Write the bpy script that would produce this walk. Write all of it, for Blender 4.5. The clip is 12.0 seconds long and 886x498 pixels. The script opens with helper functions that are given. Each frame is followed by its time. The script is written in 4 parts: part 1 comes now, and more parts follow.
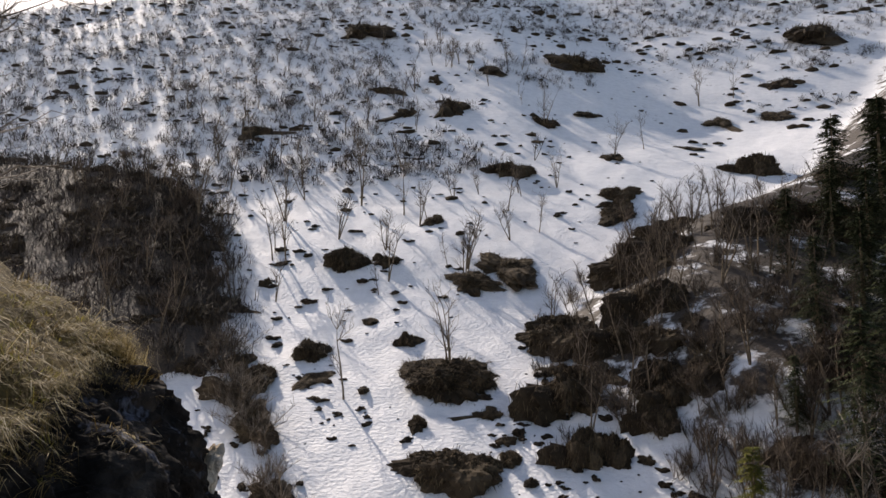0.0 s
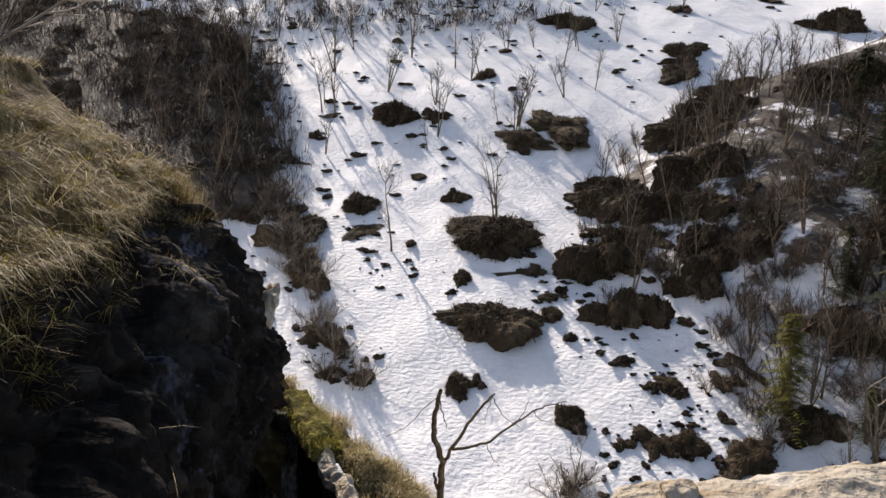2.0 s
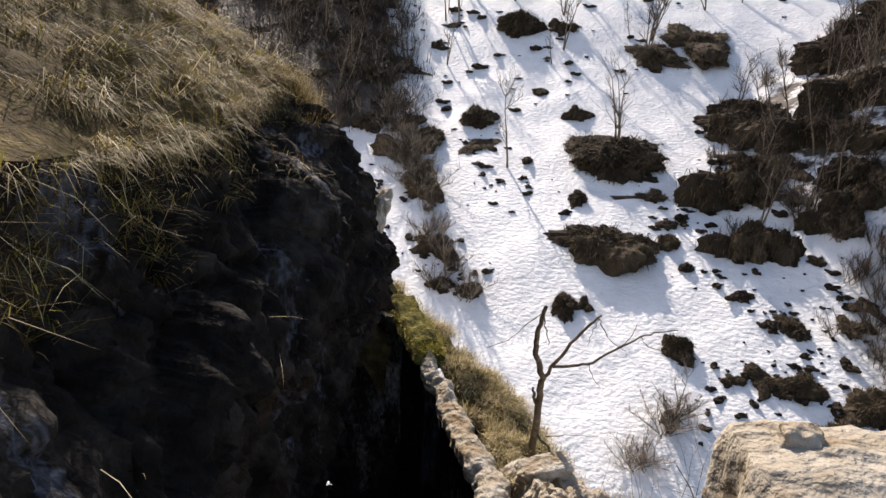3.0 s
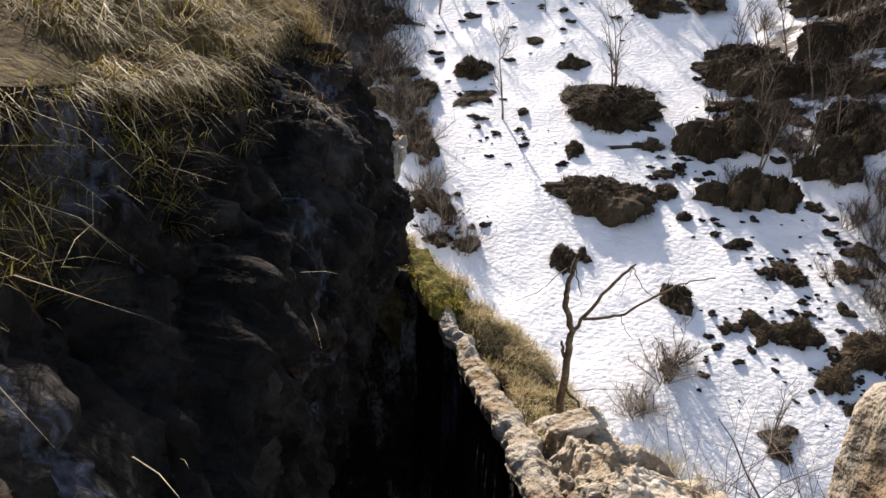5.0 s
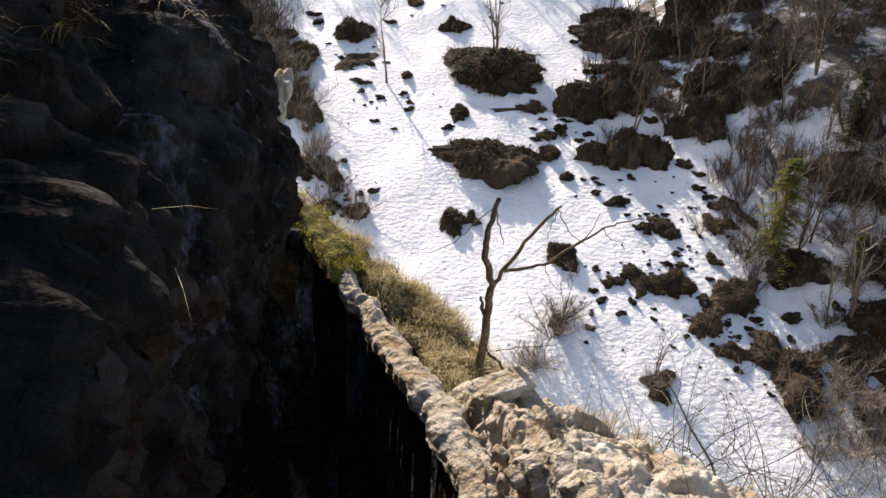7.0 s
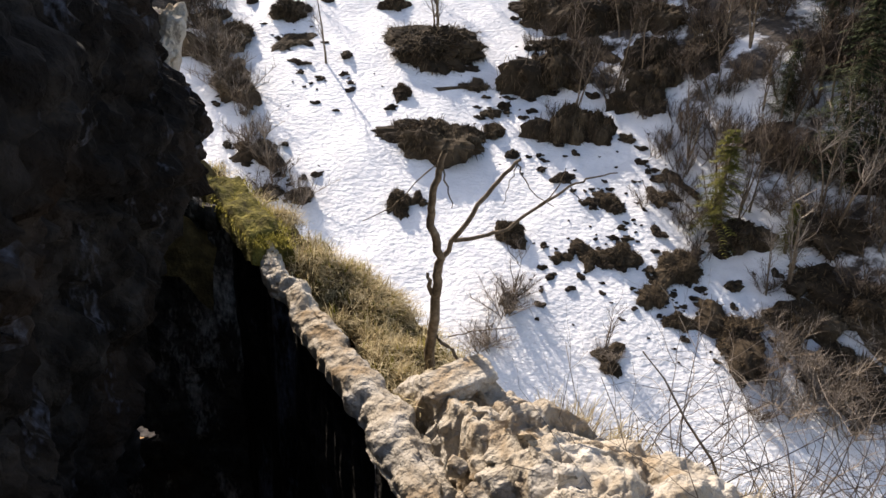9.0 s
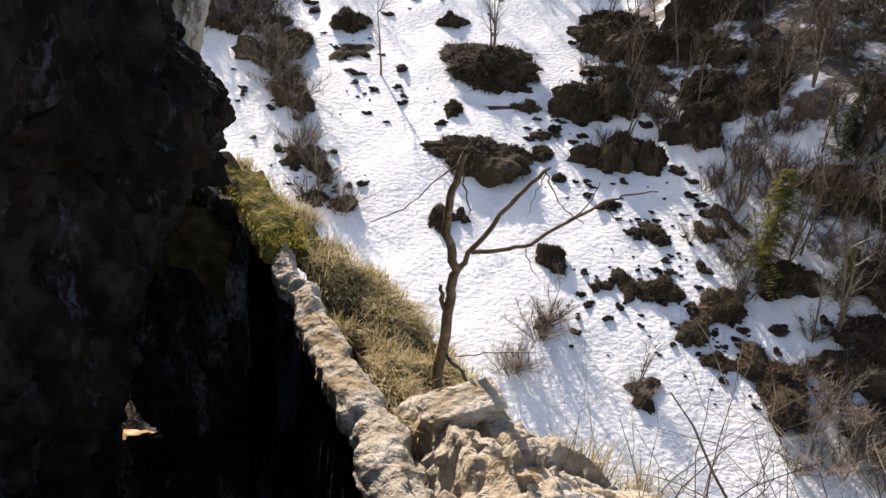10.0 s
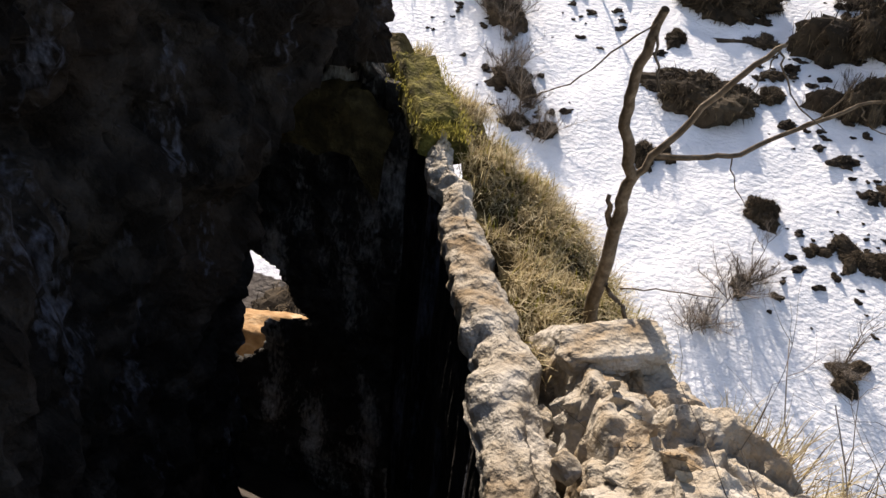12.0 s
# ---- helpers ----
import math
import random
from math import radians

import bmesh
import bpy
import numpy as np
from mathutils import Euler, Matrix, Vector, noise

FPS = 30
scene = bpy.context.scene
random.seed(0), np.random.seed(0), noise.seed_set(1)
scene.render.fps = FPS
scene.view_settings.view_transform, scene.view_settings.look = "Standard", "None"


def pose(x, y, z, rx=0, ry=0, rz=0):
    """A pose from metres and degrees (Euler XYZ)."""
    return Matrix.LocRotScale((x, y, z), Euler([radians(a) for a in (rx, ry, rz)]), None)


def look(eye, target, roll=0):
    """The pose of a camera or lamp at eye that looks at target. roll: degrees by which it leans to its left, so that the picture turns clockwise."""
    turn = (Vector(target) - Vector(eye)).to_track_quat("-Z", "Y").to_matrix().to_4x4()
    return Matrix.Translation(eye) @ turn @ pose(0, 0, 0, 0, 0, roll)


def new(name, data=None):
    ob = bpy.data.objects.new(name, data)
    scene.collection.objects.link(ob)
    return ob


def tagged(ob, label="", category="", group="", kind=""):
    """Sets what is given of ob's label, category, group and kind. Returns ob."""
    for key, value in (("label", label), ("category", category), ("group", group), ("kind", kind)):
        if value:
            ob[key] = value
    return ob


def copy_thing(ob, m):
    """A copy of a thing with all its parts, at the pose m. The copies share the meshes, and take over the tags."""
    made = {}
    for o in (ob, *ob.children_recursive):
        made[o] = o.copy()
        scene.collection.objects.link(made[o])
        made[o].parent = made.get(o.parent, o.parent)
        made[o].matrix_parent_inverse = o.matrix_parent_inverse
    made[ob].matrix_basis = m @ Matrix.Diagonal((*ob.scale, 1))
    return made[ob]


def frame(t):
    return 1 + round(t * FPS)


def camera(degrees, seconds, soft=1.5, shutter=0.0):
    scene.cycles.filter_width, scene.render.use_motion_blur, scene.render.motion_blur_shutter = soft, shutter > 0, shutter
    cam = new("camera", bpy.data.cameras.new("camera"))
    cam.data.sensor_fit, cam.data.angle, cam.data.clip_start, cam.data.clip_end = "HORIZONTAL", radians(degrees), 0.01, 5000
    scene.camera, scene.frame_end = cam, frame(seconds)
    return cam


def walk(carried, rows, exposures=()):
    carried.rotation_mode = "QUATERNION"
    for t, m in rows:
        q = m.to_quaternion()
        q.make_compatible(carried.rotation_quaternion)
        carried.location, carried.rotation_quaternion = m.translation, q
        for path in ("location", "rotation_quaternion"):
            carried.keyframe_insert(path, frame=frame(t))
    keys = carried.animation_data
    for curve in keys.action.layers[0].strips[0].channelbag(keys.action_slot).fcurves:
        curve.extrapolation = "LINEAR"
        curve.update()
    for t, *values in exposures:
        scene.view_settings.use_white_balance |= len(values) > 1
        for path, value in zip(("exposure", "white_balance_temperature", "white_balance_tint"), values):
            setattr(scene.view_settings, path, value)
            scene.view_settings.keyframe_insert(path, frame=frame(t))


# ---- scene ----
cam = camera(65.9, 12.0)
PATH = [
    (0, (0.067, -0.665, 0.736), (0.067, 1.329, 0.895), -0.2),
    (0.5, (0.06, -0.634, 0.719), (0.045, 1.365, 0.778), -0.0),
    (1, (0.03, -0.554, 0.701), (-0.012, 1.445, 0.637), 0.5),
    (1.5, (0.028, -0.546, 0.694), (-0.042, 1.446, 0.533), 1.0),
    (2, (0.02, -0.548, 0.67), (-0.113, 1.431, 0.412), 1.6),
    (2.5, (0.002, -0.497, 0.638), (-0.281, 1.447, 0.262), 1.4),
    (3, (0.021, -0.448, 0.619), (-0.418, 1.435, 0.107), 3.6),
    (3.2, (0.03, -0.451, 0.603), (-0.456, 1.405, 0.037), 2.6),
    (4.8, (-0.192, -0.265, 0.498), (-0.503, 1.616, -0.106), 3.1),
    (5, (-0.225, -0.231, 0.498), (-0.636, 1.619, -0.14), 2.5),
    (5.5, (-0.28, -0.192, 0.467), (-0.619, 1.707, -0.062), -0.0),
    (6, (-0.344, -0.033, 0.358), (-0.531, 1.915, -0.058), 0.2),
    (6.5, (-0.381, 0.099, 0.305), (-0.466, 1.999, -0.316), 0.6),
    (6.7, (-0.416, 0.185, 0.253), (-0.493, 2.068, -0.416), 1.6),
    (8.3, (-0.418, 0.748, -0.065), (-0.56, 2.583, -0.848), 8.2),
    (8.5, (-0.387, 0.818, -0.087), (-0.534, 2.672, -0.822), 6.5),
    (9, (-0.384, 0.986, -0.167), (-0.314, 2.837, -0.92), 3.0),
    (9.5, (-0.357, 1.115, -0.238), (-0.232, 2.976, -0.959), 4.1),
    (10, (-0.253, 1.253, -0.301), (-0.305, 3.12, -1.016), 6.2),
    (10.5, (-0.178, 1.419, -0.386), (-0.185, 3.299, -1.068), 6.2),
    (11, (-0.227, 1.587, -0.5), (-0.348, 3.446, -1.229), 5.0),
    (11.5, (-0.196, 1.712, -0.586), (-0.687, 3.493, -1.354), 6.4),
    (12, (-0.144, 1.801, -0.654), (-0.692, 3.469, -1.612), 6.9),
]
walk(cam, [(t, look(eye, target, roll)) for t, eye, target, roll in PATH], exposures=[(0, 0.24, 7500, 15), (2.5, 0.62, 7500, 15), (5, 0.84, 7500, 15), (9, 0.84, 7500, 15), (12, 0.78, 7500, 15)])
# ---- light and world ----
SUN_EL, SUN_AZ = radians(37), radians(31)
SUN_DIR = Vector((-math.sin(SUN_AZ) * math.cos(SUN_EL), math.cos(SUN_AZ) * math.cos(SUN_EL), math.sin(SUN_EL)))
world = bpy.data.worlds.new("world")
scene.world = world
world.use_nodes = True
wn = world.node_tree.nodes
sky = wn.new("ShaderNodeTexSky")
sky.sky_type, sky.sun_disc = "NISHITA", False
sky.sun_elevation, sky.sun_rotation = SUN_EL, -SUN_AZ
world.node_tree.links.new(sky.outputs[0], wn["Background"].inputs[0])
wn["Background"].inputs[1].default_value = 0.128
sun_data = bpy.data.lights.new("sun", "SUN")
sun_data.energy, sun_data.angle, sun_data.color = 4.4, radians(0.53), (1.0, 0.955, 0.905)
sun = new("sun", sun_data)
sun.matrix_world = look((0, 0, 60), Vector((0, 0, 60)) - SUN_DIR)


# ---- noise in numpy ----
def _hash(ix, iy, seed):
    n = (ix * 374761393 + iy * 668265263 + seed * 1442695041) & 0x7FFFFFFF
    n = ((n ^ (n >> 13)) * 1274126177) & 0x7FFFFFFF
    return ((n ^ (n >> 16)) & 0xFFFF) / 65535.0


def vnoise(x, y, seed=0):
    x, y = np.asarray(x, float), np.asarray(y, float)
    ix, iy = np.floor(x).astype(np.int64), np.floor(y).astype(np.int64)
    fx, fy = x - ix, y - iy
    fx, fy = fx * fx * (3 - 2 * fx), fy * fy * (3 - 2 * fy)
    a, b = _hash(ix, iy, seed), _hash(ix + 1, iy, seed)
    c, d = _hash(ix, iy + 1, seed), _hash(ix + 1, iy + 1, seed)
    return (a + (b - a) * fx) * (1 - fy) + (c + (d - c) * fx) * fy - 0.5


def fbm(x, y, octaves=4, seed=0):
    total, amp = 0.0, 1.0
    for o in range(octaves):
        total = total + amp * vnoise(x * 2.0 ** o, y * 2.0 ** o, seed + o)
        amp *= 0.5
    return total


def smooth(a, b, v):
    t = np.clip((v - a) / (b - a), 0, 1)
    return t * t * (3 - 2 * t)


# ---- the lie of the land ----
def bank_edge(y):
    """The x at which the wooded bank on the east side of the gully begins."""
    return np.interp(y, [30, 44, 55, 65, 77, 90, 107, 130, 145, 171, 300, 600],
                     [46, 35, 28, 22, 15, 12, 14, 32, 55, 90, 200, 480])


def west_edge(y):
    """The x at which the shaded scrub on the west side ends."""
    return np.interp(y, [30, 82, 89, 95, 109, 130, 162, 175, 240],
                     [-60, -55, -40, -30, -33, -43, -58, -110, -400])


def near_level(x, y):
    """Our own hillside: the stepped path going down beside the cliff."""
    lev = np.interp(y, [-40, -3, -0.3, 2.2, 2.6, 5.5, 7], [14, 0.4, -0.85, -2.15, -2.6, -5.75, -6.5])
    lev = lev - 9 * smooth(1.0, 9, x) - 2.0 * smooth(1.0, 2.2, x) - 0.7 * np.maximum(0, x - 9)
    return lev + 0.5 * np.maximum(0, -x - 9)


def land(x, y):
    x, y = np.asarray(x, float), np.asarray(y, float)
    rise = np.maximum(0, y - 185 - 0.35 * np.clip(x - 20, 0, 250))
    far = -34 + (y - 36) * 0.45 + np.maximum(0, y - 110) * 0.10 + 0.17 * rise * rise / (rise + 25)
    ridge = 392 + (np.minimum(x, 900) + 125) * 0.42 + 14 * fbm(x / 60, y / 60, 3, 5)
    over = np.maximum(0, y - ridge)
    far = far - over * 0.72
    e = x - bank_edge(y)
    far = far + 9 * smooth(0, 30, e) * smooth(20, 60, y) + 0.05 * np.maximum(0, e)
    w = west_edge(y) - x
    far = far + 5 * smooth(0, 22, w) * smooth(30, 70, y) * smooth(260, 170, y)
    far = far + 0.9 * fbm(x / 22, y / 22, 3, 11) * smooth(20, 50, y) + 3 * fbm(x / 70, y / 70, 3, 17) * smooth(120, 260, y) - 0.20 * smooth(20, 100, x) * np.clip(y - 125, 0, 110) + 0.22 * np.clip(x - 35, 0, 220) * smooth(115, 190, y)
    far = far + 0.5 * fbm(x / 6, y / 6, 3, 23) * smooth(20, 40, y)
    far = np.maximum(far, -44 + 0 * y)
    near = near_level(x, y)
    return near + (far - near) * smooth(6.2, 15, y + 0.9 * np.maximum(0, x - 1.0))


def litter(x, y):
    """How far brown leaf litter and rock show through the snow, 0 to 1."""
    e = smooth(-4, 10, x - bank_edge(y)) * smooth(24, 40, y) * smooth(330, 200, y)
    w = smooth(-2, 6, west_edge(y) - x) * smooth(30, 60, y) * smooth(240, 175, y)
    up = 0.30 * smooth(150, 300, y)
    ours = 1.6 * smooth(17, 12, y + 0.9 * np.maximum(0, x - 1.0)) * smooth(30, 12, abs(x))
    hollow = 1.3 * smooth(43.0, 41.8, y) * smooth(-15, -19, x) * smooth(28, 32, y)
    return np.maximum(np.maximum(np.maximum(e * (0.50 + 0.12 * smooth(70, 95, y) + 0.10 * smooth(30, 42, x) * smooth(60, 70, y)), w * 1.5), up), np.maximum(ours, hollow))


# ---- materials ----
def material(name, stops, scale=8.0, detail=6.0, rough=0.85, bump=0.4, bump_scale=30.0, spread=0.0, distance=0.02, stain=0.35):
    """Colour from two scales of noise over a ramp, with fine relief; spread varies it from piece to piece."""
    mat = bpy.data.materials.new(name)
    mat.use_nodes = True
    nt = mat.node_tree
    N, K = nt.nodes, nt.links.new
    bsdf = N["Principled BSDF"]
    bsdf.inputs["Roughness"].default_value = rough
    bsdf.inputs["Specular IOR Level"].default_value = 0.15
    geo = N.new("ShaderNodeTexCoord")
    n1, n2, n3 = (N.new("ShaderNodeTexNoise") for _ in range(3))
    for n, s in ((n1, scale), (n2, scale * 0.17), (n3, bump_scale)):
        n.inputs["Scale"].default_value, n.inputs["Detail"].default_value = s, detail
        K(geo.outputs["Object"], n.inputs["Vector"])
    mix = N.new("ShaderNodeMix")
    mix.inputs[0].default_value = stain
    K(n1.outputs[0], mix.inputs[2]), K(n2.outputs[0], mix.inputs[3])
    ramp = N.new("ShaderNodeValToRGB")
    while len(ramp.color_ramp.elements) < len(stops):
        ramp.color_ramp.elements.new(0.5)
    for el, (p, c) in zip(ramp.color_ramp.elements, stops):
        el.position, el.color = p, (*c, 1)
    K(mix.outputs[0], ramp.inputs[0])
    last = ramp.outputs[0]
    if spread:
        info, hsv, mul = N.new("ShaderNodeObjectInfo"), N.new("ShaderNodeHueSaturation"), N.new("ShaderNodeMapRange")
        mul.inputs[3].default_value, mul.inputs[4].default_value = 1 - spread, 1 + spread
        K(info.outputs["Random"], mul.inputs[0]), K(mul.outputs[0], hsv.inputs["Value"]), K(last, hsv.inputs["Color"])
        last = hsv.outputs[0]
    K(last, bsdf.inputs["Base Color"])
    b = N.new("ShaderNodeBump")
    b.inputs["Strength"].default_value, b.inputs["Distance"].default_value = bump, distance
    K(n3.outputs[0], b.inputs["Height"]), K(b.outputs[0], bsdf.inputs["Normal"])
    return mat


def island_material(name, stops, rough=0.8, thin=0.0):
    """Blades, leaves and twigs: one colour each, from a ramp by chance."""
    mat = bpy.data.materials.new(name)
    mat.use_nodes = True
    N, K = mat.node_tree.nodes, mat.node_tree.links.new
    geo, ramp = N.new("ShaderNodeNewGeometry"), N.new("ShaderNodeValToRGB")
    while len(ramp.color_ramp.elements) < len(stops):
        ramp.color_ramp.elements.new(0.5)
    for el, (p, c) in zip(ramp.color_ramp.elements, stops):
        el.position, el.color = p, (*c, 1)
    K(geo.outputs["Random Per Island"], ramp.inputs[0])
    K(ramp.outputs[0], N["Principled BSDF"].inputs["Base Color"])
    N["Principled BSDF"].inputs["Roughness"].default_value = rough
    N["Principled BSDF"].inputs["Specular IOR Level"].default_value = 0.12
    if thin:
        leaf, mix = N.new("ShaderNodeBsdfTranslucent"), N.new("ShaderNodeMixShader")
        mix.inputs[0].default_value = thin
        K(ramp.outputs[0], leaf.inputs[0])
        K(N["Principled BSDF"].outputs[0], mix.inputs[1]), K(leaf.outputs[0], mix.inputs[2])
        K(mix.outputs[0], N["Material Output"].inputs[0])
    return mat


def ground_material():
    mat = bpy.data.materials.new("snow_and_litter")
    mat.use_nodes = True
    N, K = mat.node_tree.nodes, mat.node_tree.links.new
    bsdf = N["Principled BSDF"]
    geo, att = N.new("ShaderNodeTexCoord"), N.new("ShaderNodeAttribute")
    att.attribute_name = "litter"

    def noise_node(scale, detail, rough=0.55):
        n = N.new("ShaderNodeTexNoise")
        n.inputs["Scale"].default_value, n.inputs["Detail"].default_value = scale, detail
        n.inputs["Roughness"].default_value = rough
        K(geo.outputs["Object"], n.inputs["Vector"])
        return n

    def maths(op, a, b):
        m = N.new("ShaderNodeMath")
        m.operation = op
        for k, v in enumerate((a, b)):
            if isinstance(v, (int, float)):
                m.inputs[k].default_value = v
            else:
                K(v, m.inputs[k])
        return m.outputs[0]

    patch = noise_node(0.16, 7, 0.68)
    lim = maths("SUBTRACT", 1.0, att.outputs["Fac"])
    lim = maths("ADD", maths("MULTIPLY", lim, 0.52), 0.24)
    over = maths("SUBTRACT", patch.outputs[0], lim)
    over = maths("MULTIPLY", over, 14.0)
    clamp = N.new("ShaderNodeClamp")
    K(over, clamp.inputs[0])
    brown, bramp = noise_node(1.3, 8, 0.7), N.new("ShaderNodeValToRGB")
    for el, (p, c) in zip(bramp.color_ramp.elements, ((0.3, (0.018, 0.014, 0.011)), (0.72, (0.075, 0.056, 0.041)))):
        el.position, el.color = p, (*c, 1)
    K(brown.outputs[0], bramp.inputs[0])
    dirt, sramp = noise_node(0.5, 6), N.new("ShaderNodeValToRGB")
    for el, (p, c) in zip(sramp.color_ramp.elements, ((0.25, (0.62, 0.635, 0.66)), (0.6, (0.74, 0.75, 0.77)))):
        el.position, el.color = p, (*c, 1)
    K(dirt.outputs[0], sramp.inputs[0])
    mix = N.new("ShaderNodeMix")
    mix.data_type = "RGBA"
    K(clamp.outputs[0], mix.inputs[0]), K(sramp.outputs[0], mix.inputs[6]), K(bramp.outputs[0], mix.inputs[7])
    K(mix.outputs[2], bsdf.inputs["Base Color"])
    bsdf.inputs["Roughness"].default_value = 0.75
    # melted hollows, drawn out along the slope
    stretch = N.new("ShaderNodeMapping")
    stretch.inputs["Scale"].default_value = (0.75, 1.0, 1.0)
    K(geo.outputs["Object"], stretch.inputs["Vector"])
    cups = N.new("ShaderNodeTexNoise")
    cups.inputs["Scale"].default_value, cups.inputs["Detail"].default_value = 2.3, 4.0
    K(stretch.outputs[0], cups.inputs["Vector"])
    b1, b2 = N.new("ShaderNodeBump"), N.new("ShaderNodeBump")
    b1.inputs["Strength"].default_value, b1.inputs["Distance"].default_value = 0.8, 0.26
    K(cups.outputs[0], b1.inputs["Height"])
    b2.inputs["Strength"].default_value, b2.inputs["Distance"].default_value = 0.3, 0.8
    K(patch.outputs[0], b2.inputs["Height"]), K(b1.outputs[0], b2.inputs["Normal"]), K(b2.outputs[0], bsdf.inputs["Normal"])
    return mat


def cliff_material(name, stops, wash, limit, stain):
    """Rough dark rock with brown stains and pale lime washed down over it."""
    mat = material(name, stops, 6.0, 11, 0.95, 1.0, 9.0, 0, 0.12)
    N, K = mat.node_tree.nodes, mat.node_tree.links.new
    bsdf = N["Principled BSDF"]
    base = bsdf.inputs["Base Color"].links[0].from_socket
    geo, run = N.new("ShaderNodeTexCoord"), N.new("ShaderNodeMapping")
    run.inputs["Scale"].default_value = (2.6, 2.6, 0.75)
    K(geo.outputs["Object"], run.inputs["Vector"])
    where, grain, rust = (N.new("ShaderNodeTexNoise") for _ in range(3))
    for n, size, detail in ((where, 1.1, 5.0), (grain, 16.0, 8.0), (rust, 1.7, 6.0)):
        n.inputs["Scale"].default_value, n.inputs["Detail"].default_value = size, detail
    K(run.outputs[0], where.inputs["Vector"])
    K(run.outputs[0], grain.inputs["Vector"])
    K(geo.outputs["Object"], rust.inputs["Vector"])
    both = N.new("ShaderNodeMath")
    both.operation = "MULTIPLY_ADD"
    both.inputs[1].default_value = 0.35
    K(grain.outputs[0], both.inputs[0]), K(where.outputs[0], both.inputs[2])
    cut, red = N.new("ShaderNodeMapRange"), N.new("ShaderNodeMapRange")
    cut.inputs[1].default_value, cut.inputs[2].default_value = limit + 0.175, limit + 0.34
    red.inputs[1].default_value, red.inputs[2].default_value, red.inputs[4].default_value = 0.52, 0.72, stain
    K(both.outputs[0], cut.inputs[0]), K(rust.outputs[0], red.inputs[0])
    warm, mix = N.new("ShaderNodeMix"), N.new("ShaderNodeMix")
    warm.data_type = mix.data_type = "RGBA"
    warm.inputs[7].default_value = (0.06, 0.037, 0.022, 1)
    mix.inputs[7].default_value = (*wash, 1)
    K(red.outputs[0], warm.inputs[0]), K(base, warm.inputs[6])
    K(cut.outputs[0], mix.inputs[0]), K(warm.outputs[2], mix.inputs[6]), K(mix.outputs[2], bsdf.inputs["Base Color"])
    return mat


SNOW = ground_material()
# Limestone for shaded faces, its shade put into the near-black colours.
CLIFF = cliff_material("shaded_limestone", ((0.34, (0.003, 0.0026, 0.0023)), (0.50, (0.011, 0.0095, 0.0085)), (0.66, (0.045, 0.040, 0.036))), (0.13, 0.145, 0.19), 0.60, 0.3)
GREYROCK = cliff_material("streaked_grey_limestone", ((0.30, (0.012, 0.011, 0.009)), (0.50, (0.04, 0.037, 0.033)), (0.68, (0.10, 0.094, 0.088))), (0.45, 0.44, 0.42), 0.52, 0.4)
PALE = material("pale_limestone", [(0.30, (0.07, 0.056, 0.04)), (0.39, (0.27, 0.20, 0.125)), (0.48, (0.37, 0.325, 0.26)), (0.57, (0.47, 0.435, 0.38)), (0.70, (0.62, 0.595, 0.545))], 6.0, 13, 0.92, 1.0, 22.0, 0.06, 0.05, 0.5)
HUMUS = material("grassy_soil", [(0.3, (0.02, 0.014, 0.007)), (0.5, (0.075, 0.054, 0.022)), (0.72, (0.2, 0.15, 0.06))], 10.0, 9, 0.95, 0.9, 40.0, 0, 0.03)
MOSS = material("yellow_green_moss", [(0.32, (0.022, 0.018, 0.007)), (0.5, (0.12, 0.105, 0.025)), (0.7, (0.34, 0.29, 0.075))], 14.0, 8, 0.95, 1.0, 45.0, 0, 0.04)
MOSSBLADE = island_material("mossy_grass", [(0.0, (0.09, 0.085, 0.016)), (0.5, (0.29, 0.26, 0.055)), (1.0, (0.52, 0.46, 0.14))], 0.7, 0.4)
STRAW = island_material("dry_grass", [(0.0, (0.03, 0.022, 0.006)), (0.45, (0.14, 0.095, 0.026)), (0.8, (0.30, 0.215, 0.07)), (1.0, (0.62, 0.50, 0.25))], 0.6, 0.3)
PALESTRAW = island_material("bleached_grass", [(0.0, (0.18, 0.135, 0.07)), (0.5, (0.45, 0.365, 0.20)), (1.0, (0.72, 0.63, 0.42))], 0.6, 0.3)
GREENGRASS = island_material("half_green_grass", [(0.0, (0.06, 0.065, 0.010)), (0.5, (0.19, 0.18, 0.03)), (1.0, (0.36, 0.30, 0.07))], 0.7, 0.4)
BARK = material("grey_brown_bark", [(0.3, (0.06, 0.045, 0.03)), (0.5, (0.15, 0.115, 0.08)), (0.7, (0.28, 0.23, 0.17))], 26.0, 8, 0.9, 0.9, 60.0, 0, 0.01)
TWIG = island_material("bare_twigs", [(0.0, (0.05, 0.04, 0.032)), (0.5, (0.16, 0.13, 0.105)), (1.0, (0.34, 0.29, 0.24))])
BANKTWIG = island_material("bank_twigs", [(0.0, (0.022, 0.016, 0.012)), (0.5, (0.075, 0.056, 0.043)), (1.0, (0.20, 0.155, 0.12))])
DARKTWIG = island_material("far_twigs", [(0.0, (0.016, 0.013, 0.011)), (0.6, (0.055, 0.044, 0.037)), (1.0, (0.13, 0.105, 0.09))])
SOIL = material("brown_earth", [(0.3, (0.014, 0.010, 0.007)), (0.5, (0.038, 0.028, 0.018)), (0.72, (0.10, 0.078, 0.052))], 1.1, 10, 0.95, 1.0, 4.0, 0.25, 0.35)
TURF = material("dark_turf", [(0.3, (0.014, 0.010, 0.007)), (0.5, (0.042, 0.031, 0.020)), (0.72, (0.115, 0.086, 0.055))], 1.6, 9, 0.95, 0.9, 5.0, 0.35, 0.25)
